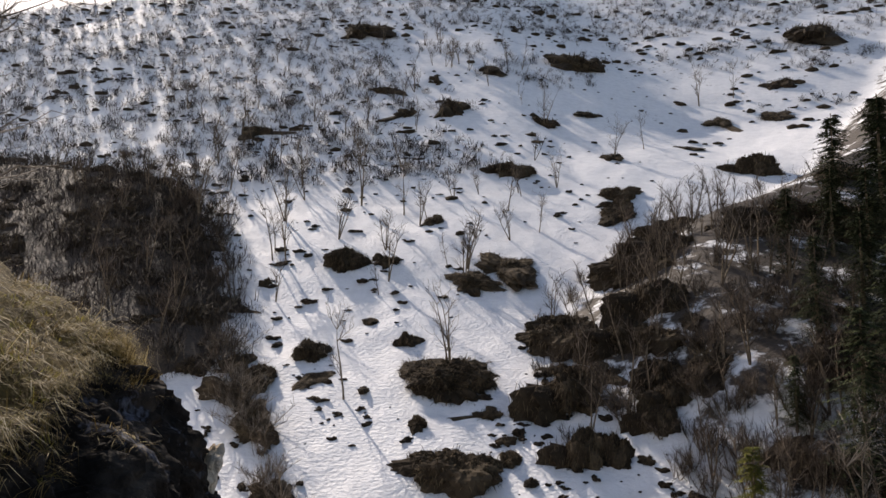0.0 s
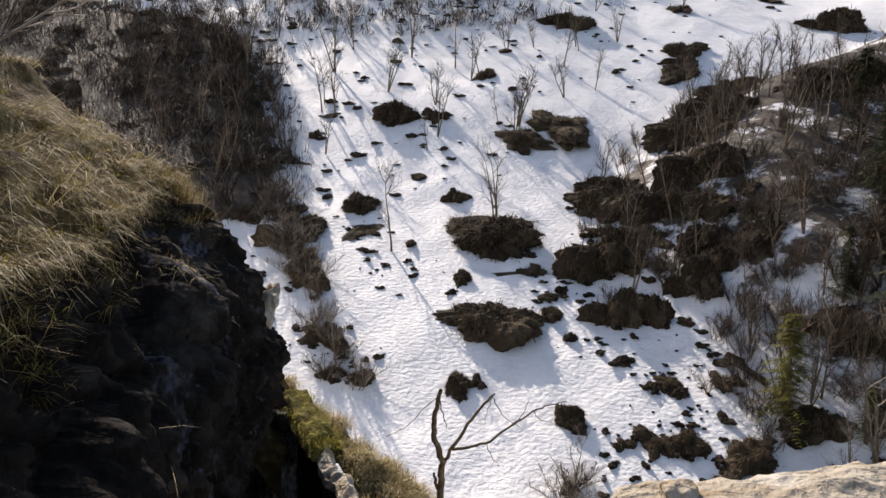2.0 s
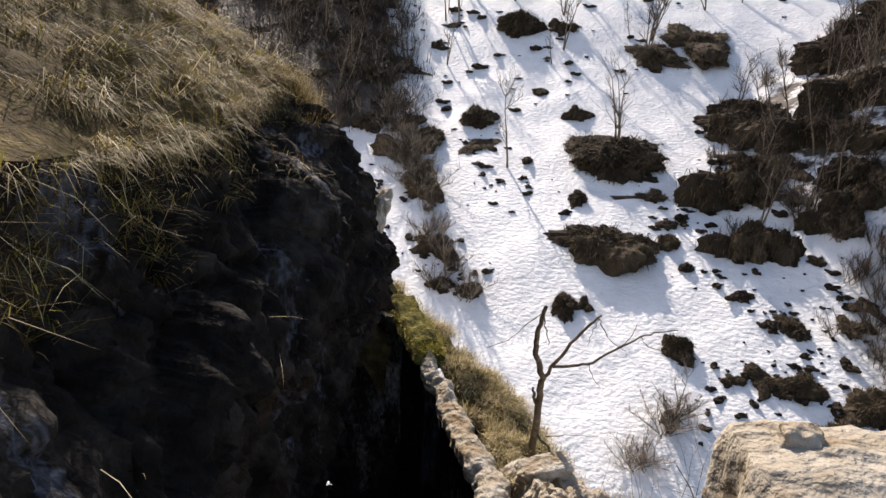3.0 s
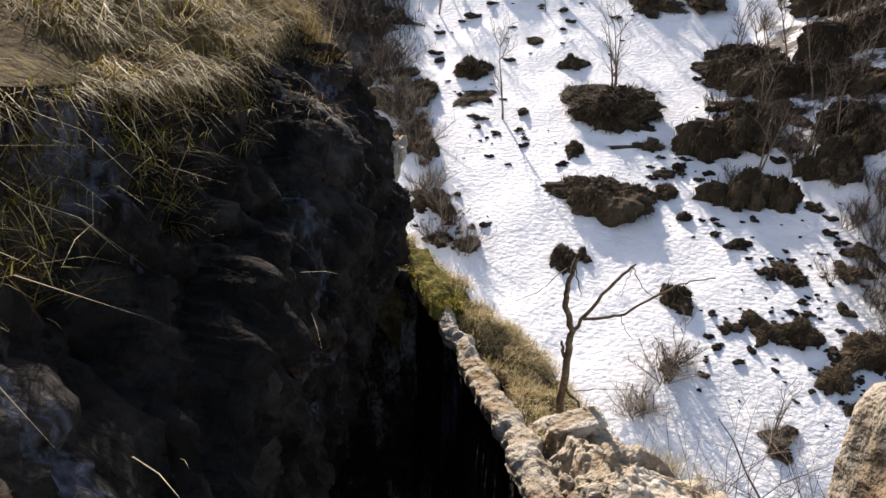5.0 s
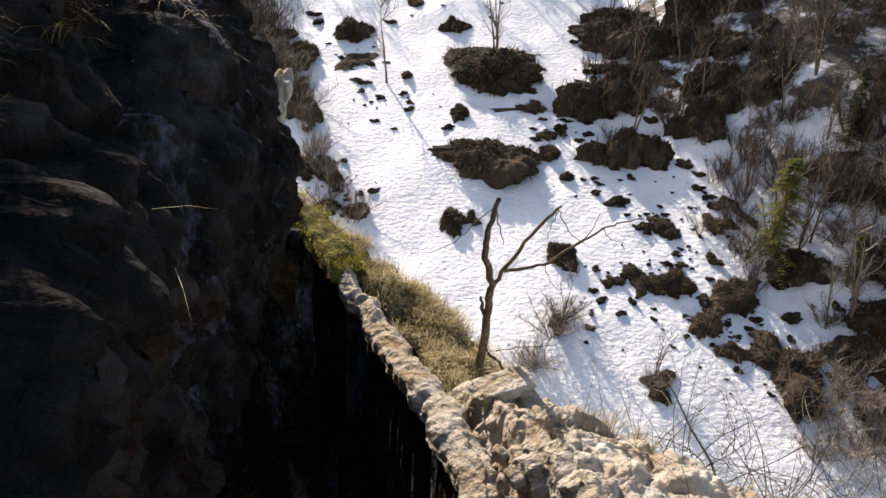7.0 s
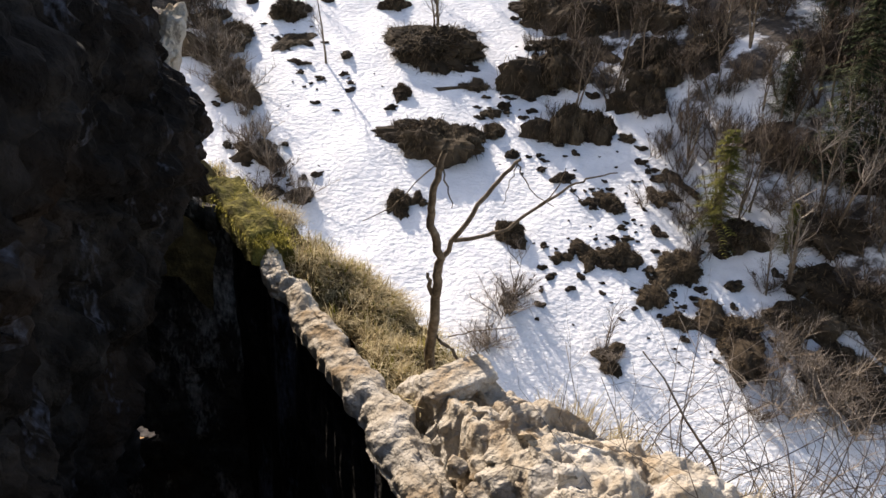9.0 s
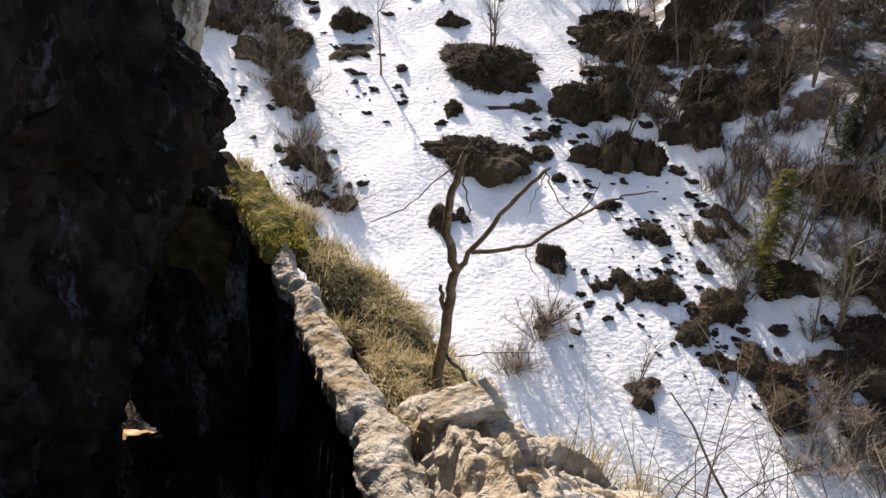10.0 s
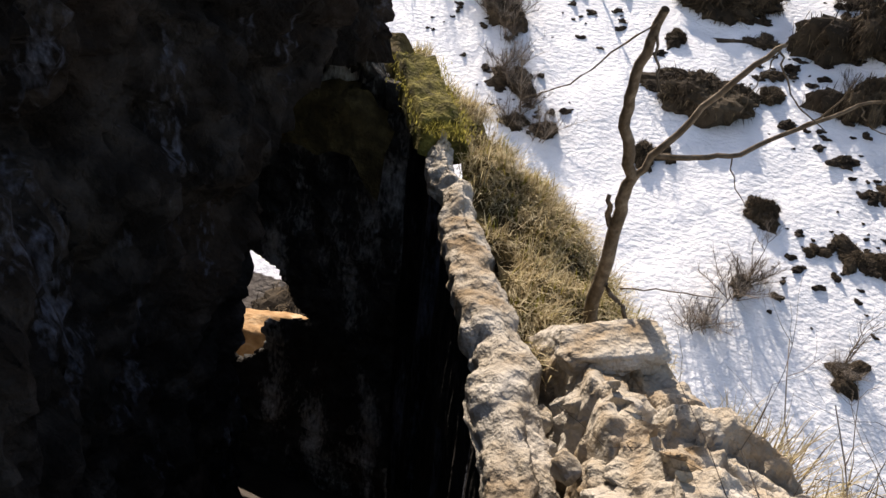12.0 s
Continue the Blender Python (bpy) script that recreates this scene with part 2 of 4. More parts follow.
DARKTURF = material("wet_heather", [(0.3, (0.010, 0.008, 0.006)), (0.5, (0.03, 0.022, 0.015)), (0.72, (0.09, 0.066, 0.042))], 2.2, 9, 0.95, 0.9, 7.0, 0.3, 0.2)
SHAG = island_material("shaggy_turf", [(0.0, (0.014, 0.010, 0.006)), (0.5, (0.048, 0.034, 0.021)), (1.0, (0.15, 0.11, 0.065))])
NEEDLE = island_material("conifer_needles", [(0.0, (0.012, 0.018, 0.009)), (0.6, (0.035, 0.045, 0.02)), (1.0, (0.075, 0.085, 0.035))])
YELLOWNEEDLE = island_material("yellow_green_needles", [(0.0, (0.05, 0.055, 0.012)), (0.6, (0.13, 0.13, 0.03)), (1.0, (0.24, 0.22, 0.06))], 0.7, 0.3)
BLOCK = material("orange_limestone", [(0.3, (0.22, 0.12, 0.05)), (0.5, (0.42, 0.26, 0.13)), (0.7, (0.58, 0.45, 0.3))], 9.0, 8, 0.9, 0.6, 30.0, 0, 0.02)


# ---- building helpers ----
def mesh_ob(name, verts, faces, mat, parent=None, label="", smooth_faces=True):
    me = bpy.data.meshes.new(name)
    me.from_pydata([tuple(v) for v in verts], [], faces)
    me.materials.append(mat)
    if smooth_faces:
        me.polygons.foreach_set("use_smooth", [True] * len(me.polygons))
    ob = new(name, me)
    ob.parent = parent
    return tagged(ob, label) if label else ob


def grid_faces(nu, nv, closed=False):
    out = []
    for i in range(nu - 1):
        for j in range(nv if closed else nv - 1):
            k = (j + 1) % nv
            out.append((i * nv + j, i * nv + k, (i + 1) * nv + k, (i + 1) * nv + j))
    return out


def rough3(p, size, octaves=4, seed=0.0):
    return noise.fractal(Vector(p) * (1.0 / size) + Vector((seed, seed * 1.7, -seed)), 1.0, 2.1, octaves)


def empty(name, loc=(0, 0, 0)):
    ob = new(name)
    ob.location = loc
    ob.empty_display_size = 0.1
    return ob


class Tubes:
    """Collects tapered tubes and blades into one mesh."""

    def __init__(self):
        self.v, self.f = [], []

    def tube(self, pts, r0, r1, sides=3):
        base, n = len(self.v), len(pts)
        for i, p in enumerate(pts):
            d = (pts[min(i + 1, n - 1)] - pts[max(i - 1, 0)]).normalized()
            a = d.orthogonal().normalized()
            b = d.cross(a)
            r = r0 + (r1 - r0) * i / max(1, n - 1)
            for s in range(sides):
                w = 2 * math.pi * s / sides
                self.v.append(p + a * (r * math.cos(w)) + b * (r * math.sin(w)))
        for i in range(n - 1):
            for s in range(sides):
                k = (s + 1) % sides
                self.f.append((base + i * sides + s, base + i * sides + k, base + (i + 1) * sides + k, base + (i + 1) * sides + s))

    def blade(self, p, tip, width, sag=0.25):
        d = tip - p
        side = Vector((d.y, -d.x, 0.0))
        if side.length < 1e-5:
            side = Vector((1, 0, 0))
        side = side.normalized() * width
        mid = p + d * 0.55 + Vector((0, 0, d.length * sag))
        b = len(self.v)
        self.v += [p - side, p + side, mid + side * 0.7, mid - side * 0.7, tip]
        self.f += [(b, b + 1, b + 2, b + 3), (b + 3, b + 2, b + 4)]

    def make(self, name, mat, parent=None, label=""):
        return mesh_ob(name, self.v, self.f, mat, parent, label, False)


def branch(tubes, rng, p, d, length, radius, depth, kids, wander=0.35, up=0.15, sides=3):
    """A crooked limb with side branches."""
    pts, q, steps = [p.copy()], p.copy(), 4 if depth else 3
    for _ in range(steps):
        d = (d + Vector((rng.uniform(-1, 1), rng.uniform(-1, 1), rng.uniform(-1, 1))) * wander * 0.5 + Vector((0, 0, up))).normalized()
        q = q + d * (length / steps)
        pts.append(q.copy())
    tubes.tube(pts, radius, radius * 0.45, sides)
    if depth:
        for _ in range(kids):
            i = rng.randint(1, steps)
            w = rng.uniform(0, 2 * math.pi)
            a = d.orthogonal().normalized()
            side = a * math.cos(w) + d.cross(a) * math.sin(w)
            branch(tubes, rng, pts[i], (d * 0.75 + side * 0.75).normalized(), length * rng.uniform(0.4, 0.7), radius * 0.45, depth - 1, kids, wander, up, 3)


# ---- the ground: one sheet to the horizon ----
def ground():
    az = np.concatenate([np.arange(-180, -62, 4.0), np.arange(-62, 62, 0.3), np.arange(62, 180, 4.0)])
    rad = np.concatenate([[0.0], np.geomspace(2.5, 30, 60), np.geomspace(30.6, 420, 230), np.geomspace(430, 2600, 70)])
    A, R = np.meshgrid(np.radians(az), rad)
    X, Y = R * np.sin(A), R * np.cos(A)
    Z = land(X, Y)
    n, m = len(rad), len(az)
    co = np.stack([X, Y, Z], -1).reshape(-1, 3)
    i, j = np.meshgrid(np.arange(n - 1), np.arange(m), indexing="ij")
    k = (j + 1) % m
    faces = np.stack([i * m + j, (i + 1) * m + j, (i + 1) * m + k, i * m + k], -1).reshape(-1, 4)
    me = bpy.data.meshes.new("ground")
    me.from_pydata(co.tolist(), [], faces.tolist())
    me.materials.append(SNOW)
    me.polygons.foreach_set("use_smooth", [True] * len(me.polygons))
    lit = me.attributes.new("litter", "FLOAT", "POINT")
    lit.data.foreach_set("value", litter(X, Y).ravel())
    me.update()
    return tagged(new("ground", me), "snow-covered mountainside with brown litter showing through", "ground", kind="structure")


ground()


# ---- the cliff beside the path ----
EDGE_Y = [-6.0, -2.0, 0.0, 0.95, 2.0, 2.65, 3.2, 4.1, 5.0, 5.65, 6.3]
EDGE_X = [-1.6, -1.5, -1.4, -1.42, -1.70, -1.80, -2.05, -2.25, -2.52, -2.76, -4.0]
EDGE_Z = [1.6, 0.85, 0.48, 0.33, 0.28, 0.35, 0.43, 0.52, 0.2, -0.1, -0.5]


def crackle(p, size, seed=0.0):
    """Fractured rock: a chance height for each block, and how near its joint is."""
    q = Vector(p) * (1.0 / size) + Vector((seed, seed * 0.7, seed * 1.3))
    d, pts = noise.voronoi(q)
    return noise.noise(pts[0] * 3.7), math.exp(-(((d[1] - d[0]) / 0.09) ** 2))


def cliff_relief(p):
    """How far the rock stands out at a place on the face."""
    block, joint = crackle(p, 0.42, 2.0)
    small, crack = crackle(p, 0.15, 5.0)
    big, split = crackle(Vector((p.x, p.y, p.z * 0.7)), 0.85, 9.0)
    tall, _ = crackle(Vector((p.x, p.y * 1.6, p.z * 0.8)), 0.24, 14.0)
    k = 0.14 * rough3(p, 1.0, 4) + 0.06 * rough3(p, 0.35, 5, 7.0) + 0.13 * big - 0.05 * split + 0.09 * block - 0.04 * joint + 0.06 * tall + 0.03 * small - 0.03 * crack
    k += 0.035 * rough3(p, 0.11, 4, 3.0) - 0.05 * max(0.0, 0.12 - abs(rough3(Vector((p.x, p.y * 2.2, p.z)), 0.5, 4, 12.0))) / 0.12
    return k


def cliff():
    """A rock face along the path; past the mouth of the passage it hangs over as its roof."""
    us, vs = np.concatenate([np.linspace(-5, 0.2, 40), np.linspace(0.24, 6.3, 235)]), np.linspace(0, 1, 150)
    verts = []
    for y in us:
        ex, ez = float(np.interp(y, EDGE_Y, EDGE_X)), float(np.interp(y, EDGE_Y, EDGE_Z))
        reach = 0.42 + 0.28 * float(smooth(3.0, 4.3, y)) + 0.22 * float(smooth(4.6, 5.6, y))
        mouth = float(smooth(4.2, 4.4, y))
        lip = -1.5 - 0.12 * (y - 5.0) * mouth
        for v in vs:
            if v < 0.55:
                z = ez + (lip - ez) * v / 0.55
                out = reach * float(smooth(0.0, 0.75 + 0.4 * float(smooth(4.2, 5.0, y)), ez - z)) - 0.10 * float(smooth(-0.9, -1.6, z))
                p = Vector((ex + out, y, z))
            else:
                w = (v - 0.55) / 0.45
                down = Vector((ex + reach - 0.10 - 0.30 * float(smooth(0, 0.3, w)) * float(smooth(2, 3.6, y)), y, lip + (-5.4 - lip) * w))
                roof = Vector((ex + reach - 0.10 - 5.0 * w ** 1.3, y, lip - 0.1 + 0.25 * w))
                p = down.lerp(roof, mouth)
            fade = min(1.0, v * 14)
            k = cliff_relief(p)
            p += Vector((1.0, 0.0, 0.6 * float(smooth(0.75, 0.1, ez - p.z)))) * k * fade
            verts.append(p)
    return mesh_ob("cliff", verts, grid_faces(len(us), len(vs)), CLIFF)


def cliff_top_height(u, s):
    """The grassy crown: s metres in from the edge."""
    ez = float(np.interp(u, EDGE_Y, EDGE_Z))
    return ez + 0.62 * s - 0.02 * s * s


def crown():
    us, ss = np.linspace(-5, 6.3, 150), np.linspace(0, 5.0, 80)
    verts = []
    for u in us:
        ex = float(np.interp(u, EDGE_Y, EDGE_X))
        for s in ss:
            p = Vector((ex - s + 0.04, u + 0.10 * s, cliff_top_height(u, s)))
            if s > 0:
                p.z += 0.12 * rough3(p, 0.8, 4, 2.0) * min(1, s * 3) + 0.05 * rough3(p, 0.2, 3, 5.0)
            verts.append(p)
    return mesh_ob("grassy_crown", verts, grid_faces(len(us), len(ss)), HUMUS)


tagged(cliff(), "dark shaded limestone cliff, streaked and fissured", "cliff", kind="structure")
tagged(crown(), "sunlit grassy crown of the cliff", "ground", kind="structure")


# ---- rim wall, outcrop and passage ----
RIM = [(-2.9, 7.0, -2.6), (-2.1, 6.25, -1.87), (-1.50, 5.38, -2.04), (-1.17, 4.79, -2.19), (-0.71, 3.96, -2.2), (-0.43, 3.23, -2.2), (-0.28, 2.75, -2.3)]


def along(pts, t):
    f = t * (len(pts) - 1)
    i = min(int(f), len(pts) - 2)
    return Vector(pts[i]).lerp(Vector(pts[i + 1]), f - i)


def rim():
    """The wall's lit coping, and its passage side with shade put in the colour."""
    nu, nv, top, low = 260, 34, [], []
    for i in range(nu):
        t = i / (nu - 1)
        p = along(RIM, t)
        d = (along(RIM, min(1, t + 0.03)) - along(RIM, max(0, t - 0.03)))
        side = Vector((-d.y, d.x, 0)).normalized()
        if side.x < 0:
            side = -side
        wide = 0.19 + 0.05 * float(smooth(0.55, 0.7, t)) + 0.03 * rough3(p, 0.4, 2, 5.0)
        wobble = 0.05 * rough3(p, 0.25, 4, 12.0)
        for j in range(nv):
            w = j / (nv - 1)
            if w < 0.2:
                q = p + Vector((0, 0, -(0.2 - w) / 0.2 * 0.09))
            elif w < 0.7:
                s = (w - 0.2) / 0.5
                q = p + side * wide * s + Vector((0, 0, 0.06 * math.sin(math.pi * s)))
            else:
                s = (w - 0.7) / 0.3
                q = p + side * (wide + 0.05 * s) + Vector((0, 0, -0.6 * s))
            block, joint = crackle(q, 0.45, 3.0)
            k = 0.04 * rough3(q, 0.5, 4, 1.0) + 0.025 * rough3(q, 0.14, 6, 4.0) + 0.016 * block - 0.006 * joint - 0.02 * abs(rough3(q, 0.08, 4, 9.0))
            q = q + side * (wobble + (k * 0.5 if w > 0.5 else -k * 0.5)) + Vector((0, 0, k))
            top.append(q)
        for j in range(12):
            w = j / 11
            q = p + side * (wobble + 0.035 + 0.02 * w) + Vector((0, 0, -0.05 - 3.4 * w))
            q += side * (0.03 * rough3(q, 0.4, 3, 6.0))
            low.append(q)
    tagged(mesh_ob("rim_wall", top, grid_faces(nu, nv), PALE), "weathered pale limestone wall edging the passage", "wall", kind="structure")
    tagged(mesh_ob("passage_side", low, grid_faces(nu, 12), CLIFF), "rock side of the passage, coloured dark for its shade", "wall", kind="structure")


rim()


def ledge_inside(x, y):
    """Metres in from the edge of the ledge."""
    outer = -((x - 0.05) * 0.77 + (y - 4.0) * 0.64)
    inner = (x + 0.25) * 0.937 + (y - 3.69) * 0.349
    return min(outer, inner, 4.1 - y)


def outcrop():
    """The pale ledge on the outer side of the path."""
    nx, ny, verts = 230, 230, []
    for i in range(nx):
        for j in range(ny):
            x, y = -0.6 + 2.5 * i / (nx - 1), 1.9 + 2.6 * j / (ny - 1)
            z = -2.10 + 0.32 * float(smooth(3.95, 2.9, y)) - 0.05 * x
            e = ledge_inside(x, y)
            if e < 0.06:
                z -= 1.5 * float(smooth(0.06, -0.45, e)) + (1.2 * float(smooth(0.03, -0.07, e)) if x < 0.05 and y < 3.9 else 0)
            p = Vector((x, y, z))
            if x > 1.5 or y < 2.2:
                z -= 1.6 * float(smooth(1.5, 1.85, x)) + 0.5 * float(smooth(2.2, 1.9, y))
            p = Vector((x, y, -2.0 - 0.2 * (z + 2.0)))
            warp = p + Vector((0.10 * rough3(p, 0.5, 3, 31.0), 0.10 * rough3(p, 0.5, 3, 37.0), 0.0))
            block, joint = crackle(Vector((warp.x * 0.8, warp.y * 1.25, 0.0)), 0.52, 8.0)
            small, crack = crackle(Vector((warp.x, warp.y, 0.0)), 0.21, 3.0)
            flat = 0.15 + 0.85 * float(smooth(-0.12, 0.06, e))
            pit = max(0.0, rough3(p, 0.13, 3, 17.0) - 0.30)
            hollow = max(0.0, rough3(p, 0.42, 2, 23.0) - 0.1)
            verts.append(Vector((x + 0.05 * rough3(p, 0.3, 4, 2.0), y + 0.05 * rough3(p, 0.3, 4, 6.0),
                                 z + flat * (0.085 * block - 0.045 * joint + 0.014 * small - 0.010 * crack + 0.045 * rough3(p, 0.25, 6, 3.0) - 0.05 * abs(rough3(p, 0.17, 5, 41.0))
                                             + 0.012 * rough3(p, 0.05, 4, 9.0) - 0.12 * pit - 0.08 * hollow))))
    return mesh_ob("limestone_ledge", verts, grid_faces(nx, ny), PALE)


tagged(outcrop(), "pale fissured limestone ledge beside the path", "rock", kind="structure")


def crevice_wall():
    """The broken side of the ledge above the gap beside the rim."""
    nu, nv, verts = 150, 90, []
    for i in range(nu):
        for j in range(nv):
            y, w = 1.95 + 1.83 * i / (nu - 1), j / (nv - 1)
            x = -0.25 - (y - 3.69) * 0.3725
            p = Vector((x, y, -2.10 + 0.32 * float(smooth(3.95, 2.9, y)) - 1.25 * w))
            block, joint = crackle(Vector((p.x, p.y * 1.2, p.z)), 0.24, 21.0)
            small, crack = crackle(p, 0.09, 25.0)
            k = 0.07 * block - 0.05 * joint + 0.02 * small - 0.010 * crack + 0.03 * rough3(p, 0.12, 5, 5.0)
            k -= 0.10 * float(smooth(0.10, 0.0, w))
            verts.append(p + Vector((-0.937, -0.349, 0.0)) * (k + 0.02) + Vector((0, 0, 0.03 * small)))
    return mesh_ob("ledge_side", verts, grid_faces(nu, nv), PALE)


tagged(crevice_wall(), "broken limestone side of the ledge above a narrow crevice", "rock", kind="structure")


def stone(name, size, seed, mat, detail=4, angular=0.5, amp=0.22):
    bm = bmesh.new()
    bmesh.ops.create_icosphere(bm, subdivisions=detail, radius=1)
    for v in bm.verts:
        c = v.co.copy()
        big = max(abs(c.x), abs(c.y), abs(c.z))
        c = c * (1 - angular) + c / big * 0.8 * angular
        c *= 1 + amp * rough3(c, 0.9, 4, seed) + 0.3 * amp * rough3(c, 0.25, 4, seed + 3)
        v.co = Vector((c.x * size[0], c.y * size[1], c.z * size[2]))
    me = bpy.data.meshes.new(name)
    bm.to_mesh(me)
    bm.free()
    me.materials.append(mat)
    me.polygons.foreach_set("use_smooth", [True] * len(me.polygons))
    return new(name, me)


slab = stone("slab_stone", (0.235, 0.12, 0.062), 2.0, PALE, 5, 0.7, 0.16)
slab.matrix_world = pose(-0.165, 3.92, -2.075, 5, -3, 30)
tagged(slab, "loose pale limestone slab lying on the ledge", "stone")
rc = random.Random(83)
for k in range(6):
    y = 3.05 + 0.12 * k
    chunk = stone("wedged_stone", (rc.uniform(0.03, 0.06), rc.uniform(0.03, 0.07), rc.uniform(0.035, 0.08)), 30.0 + k, PALE, 3, 0.7, 0.3)
    chunk.matrix_world = pose(-0.35 - (y - 3.69) * 0.3725 + rc.uniform(-0.03, 0.02), y, -2.26 + 0.25 * float(smooth(3.95, 2.9, y)) - rc.uniform(0.0, 0.14), rc.uniform(-30, 30), rc.uniform(-30, 30), rc.uniform(0, 90))
    tagged(chunk, "pale limestone chunk wedged in the crevice beside the ledge", "stone", "chunks in the crevice")
boulder = stone("path_boulder", (0.66, 0.31, 0.74), 5.0, PALE, 6, 0.80, 0.075)
boulder.matrix_world = pose(0.925, 1.08, -0.735, 0, -1, 12)
tagged(boulder, "large pale limestone boulder beside the path", "boulder")
knob = stone("knob_stone", (0.055, 0.05, 0.045), 9.0, PALE, 4, 0.6, 0.3)
knob.matrix_world = pose(0.515, 1.10, -0.15)
tagged(knob, "small rough stone lying on the boulder", "stone")
crag = stone("pale_crag", (0.10, 0.20, 0.22), 15.0, PALE, 5, 0.5, 0.4)
crag.matrix_world = pose(-1.86, 5.0, -0.62, 0, 10, 20)
tagged(crag, "pale sunlit limestone crag at the corner of the cliff", "rock", kind="structure")
# Added out of view to keep sun through the window off the passage floor.
overhang = stone("sun_block_rock", (1.2, 1.0, 0.8), 11.0, CLIFF, 4, 0.5, 0.2)
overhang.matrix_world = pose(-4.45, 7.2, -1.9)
tagged(overhang, "unseen rock added behind the cliff to block the sun", "rock", kind="structure")


# ---- the dark passage: steps, far wall with a rough window, roof ----
HOLE = [(-3.7, -3.62), (-3.42, -3.56), (-3.25, -3.53), (-3.03, -3.53), (-2.86, -3.62), (-2.80, -3.84), (-2.66, -3.95), (-2.50, -4.03), (-3.0, -4.16), (-3.10, -4.60), (-3.33, -4.80), (-3.7, -4.86)]


def inside(x, z, poly):
    hit = False
    for (ax, az), (bx, bz) in zip(poly, poly[1:] + poly[:1]):
        if (az > z) != (bz > z) and x < (bx - ax) * (z - az) / (bz - az) + ax:
            hit = not hit
    return hit


def passage_wall():
    nx, nz = 210, 190
    xs, zs = np.linspace(-5.6, -1.78, nx), np.linspace(-6.2, -1.45, nz)
    verts, faces = [], []
    for x in xs:
        for z in zs:
            p = Vector((x, 5.95 - 1.7 * float(smooth(-4.4, -5.6, x)), z))
            p.y += 0.10 * rough3(p, 0.6, 4, 8.0) + 0.05 * rough3(p, 0.15, 3, 1.0)
            p.z = min(p.z, -2.0 + 1.3 * max(0.0, -2.12 - x))
            verts.append(p)
    for i in range(nx - 1):
        for j in range(nz - 1):
            if not inside((xs[i] + xs[i + 1]) / 2, (zs[j] + zs[j + 1]) / 2, HOLE):
                faces.append((i * nz + j, (i + 1) * nz + j, (i + 1) * nz + j + 1, i * nz + j + 1))
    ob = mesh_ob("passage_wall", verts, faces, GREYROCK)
    thick = ob.modifiers.new("thickness", "SOLIDIFY")
    thick.thickness, thick.offset = 0.10, -1.0
    return ob


tagged(passage_wall(), "dark rock wall of the passage with a rough window", "wall", kind="structure")


stairs = tagged(empty("stairs", (0, 0, 0)), "worn stone steps going down beside the cliff", "stairs", kind="structure")
# The steps' dark cliff colour stands in for shade in the passage.
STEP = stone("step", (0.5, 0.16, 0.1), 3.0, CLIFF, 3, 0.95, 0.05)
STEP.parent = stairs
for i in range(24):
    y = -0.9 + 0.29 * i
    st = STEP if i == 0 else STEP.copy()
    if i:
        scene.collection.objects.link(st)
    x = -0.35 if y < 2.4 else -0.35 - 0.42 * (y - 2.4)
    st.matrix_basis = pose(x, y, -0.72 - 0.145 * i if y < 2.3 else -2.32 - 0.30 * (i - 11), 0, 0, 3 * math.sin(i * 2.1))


def block():
    ob = stone("orange_block", (0.62, 0.3, 0.95), 7.0, BLOCK, 5, 0.95, 0.06)
    ob.matrix_world = pose(-3.75, 7.15, -6.0, 0, 0, 12)
    return tagged(ob, "orange weathered limestone block beyond the window", "stone")


block()


# ---- grass strip behind the rim ----
OUTER = [(-2.4, 7.3, -1.95), (-1.75, 6.35, -1.98), (-0.9, 5.75, -2.32), (-0.42, 5.45, -2.52), (0.15, 4.7, -2.75), (0.6, 4.0, -2.85)]


def strip_at(t, s):
    """A place on the bank: t along the rim, s out from it; past the brow it falls away."""
    a = along(RIM, 0.69 * t) + Vector((0.17, 0.11, -0.08))
    q = a.lerp(along(OUTER, t), min(s, 1.0)) + Vector((0, 0, 0.06 * math.sin(math.pi * min(s, 1.0))))
    if s > 1:
        q += Vector((0.5, 0.8, -1.6)) * (s - 1)
    return q


def strip():
    nu, nv, verts = 110, 60, []
    for i in range(nu):
        for j in range(nv):
            q = strip_at(i / (nu - 1), 1.8 * j / (nv - 1))
            q.z += 0.11 * rough3(q, 0.24, 4, 4.0)
            verts.append(q)
    return mesh_ob("grass_bank", verts, grid_faces(nu, nv), HUMUS)


tagged(strip(), "steep dry grass bank behind the rim wall", "ground", kind="structure")


def moss():
    nu, nv, verts = 50, 24, []
    for i in range(nu):
        t = 0.14 + 0.21 * i / (nu - 1)
        p = along(RIM, t)
        for j in range(nv):
            s = j / (nv - 1)
            edge = min(i, nu - 1 - i, 3 * j, 3 * (nv - 1 - j)) / 8
            q = p + Vector((-0.06 + 0.30 * s, 0.10 * s, 0.05 + 0.06 * min(1, edge)))
            q.z += 0.06 * rough3(q, 0.2, 4, 5.0) - 0.12 * max(0, 1 - edge)
            verts.append(q)
    return mesh_ob("moss_cushion", verts, grid_faces(nu, nv), MOSS)


tagged(moss(), "yellow-green moss cushion on the rim wall", "moss")


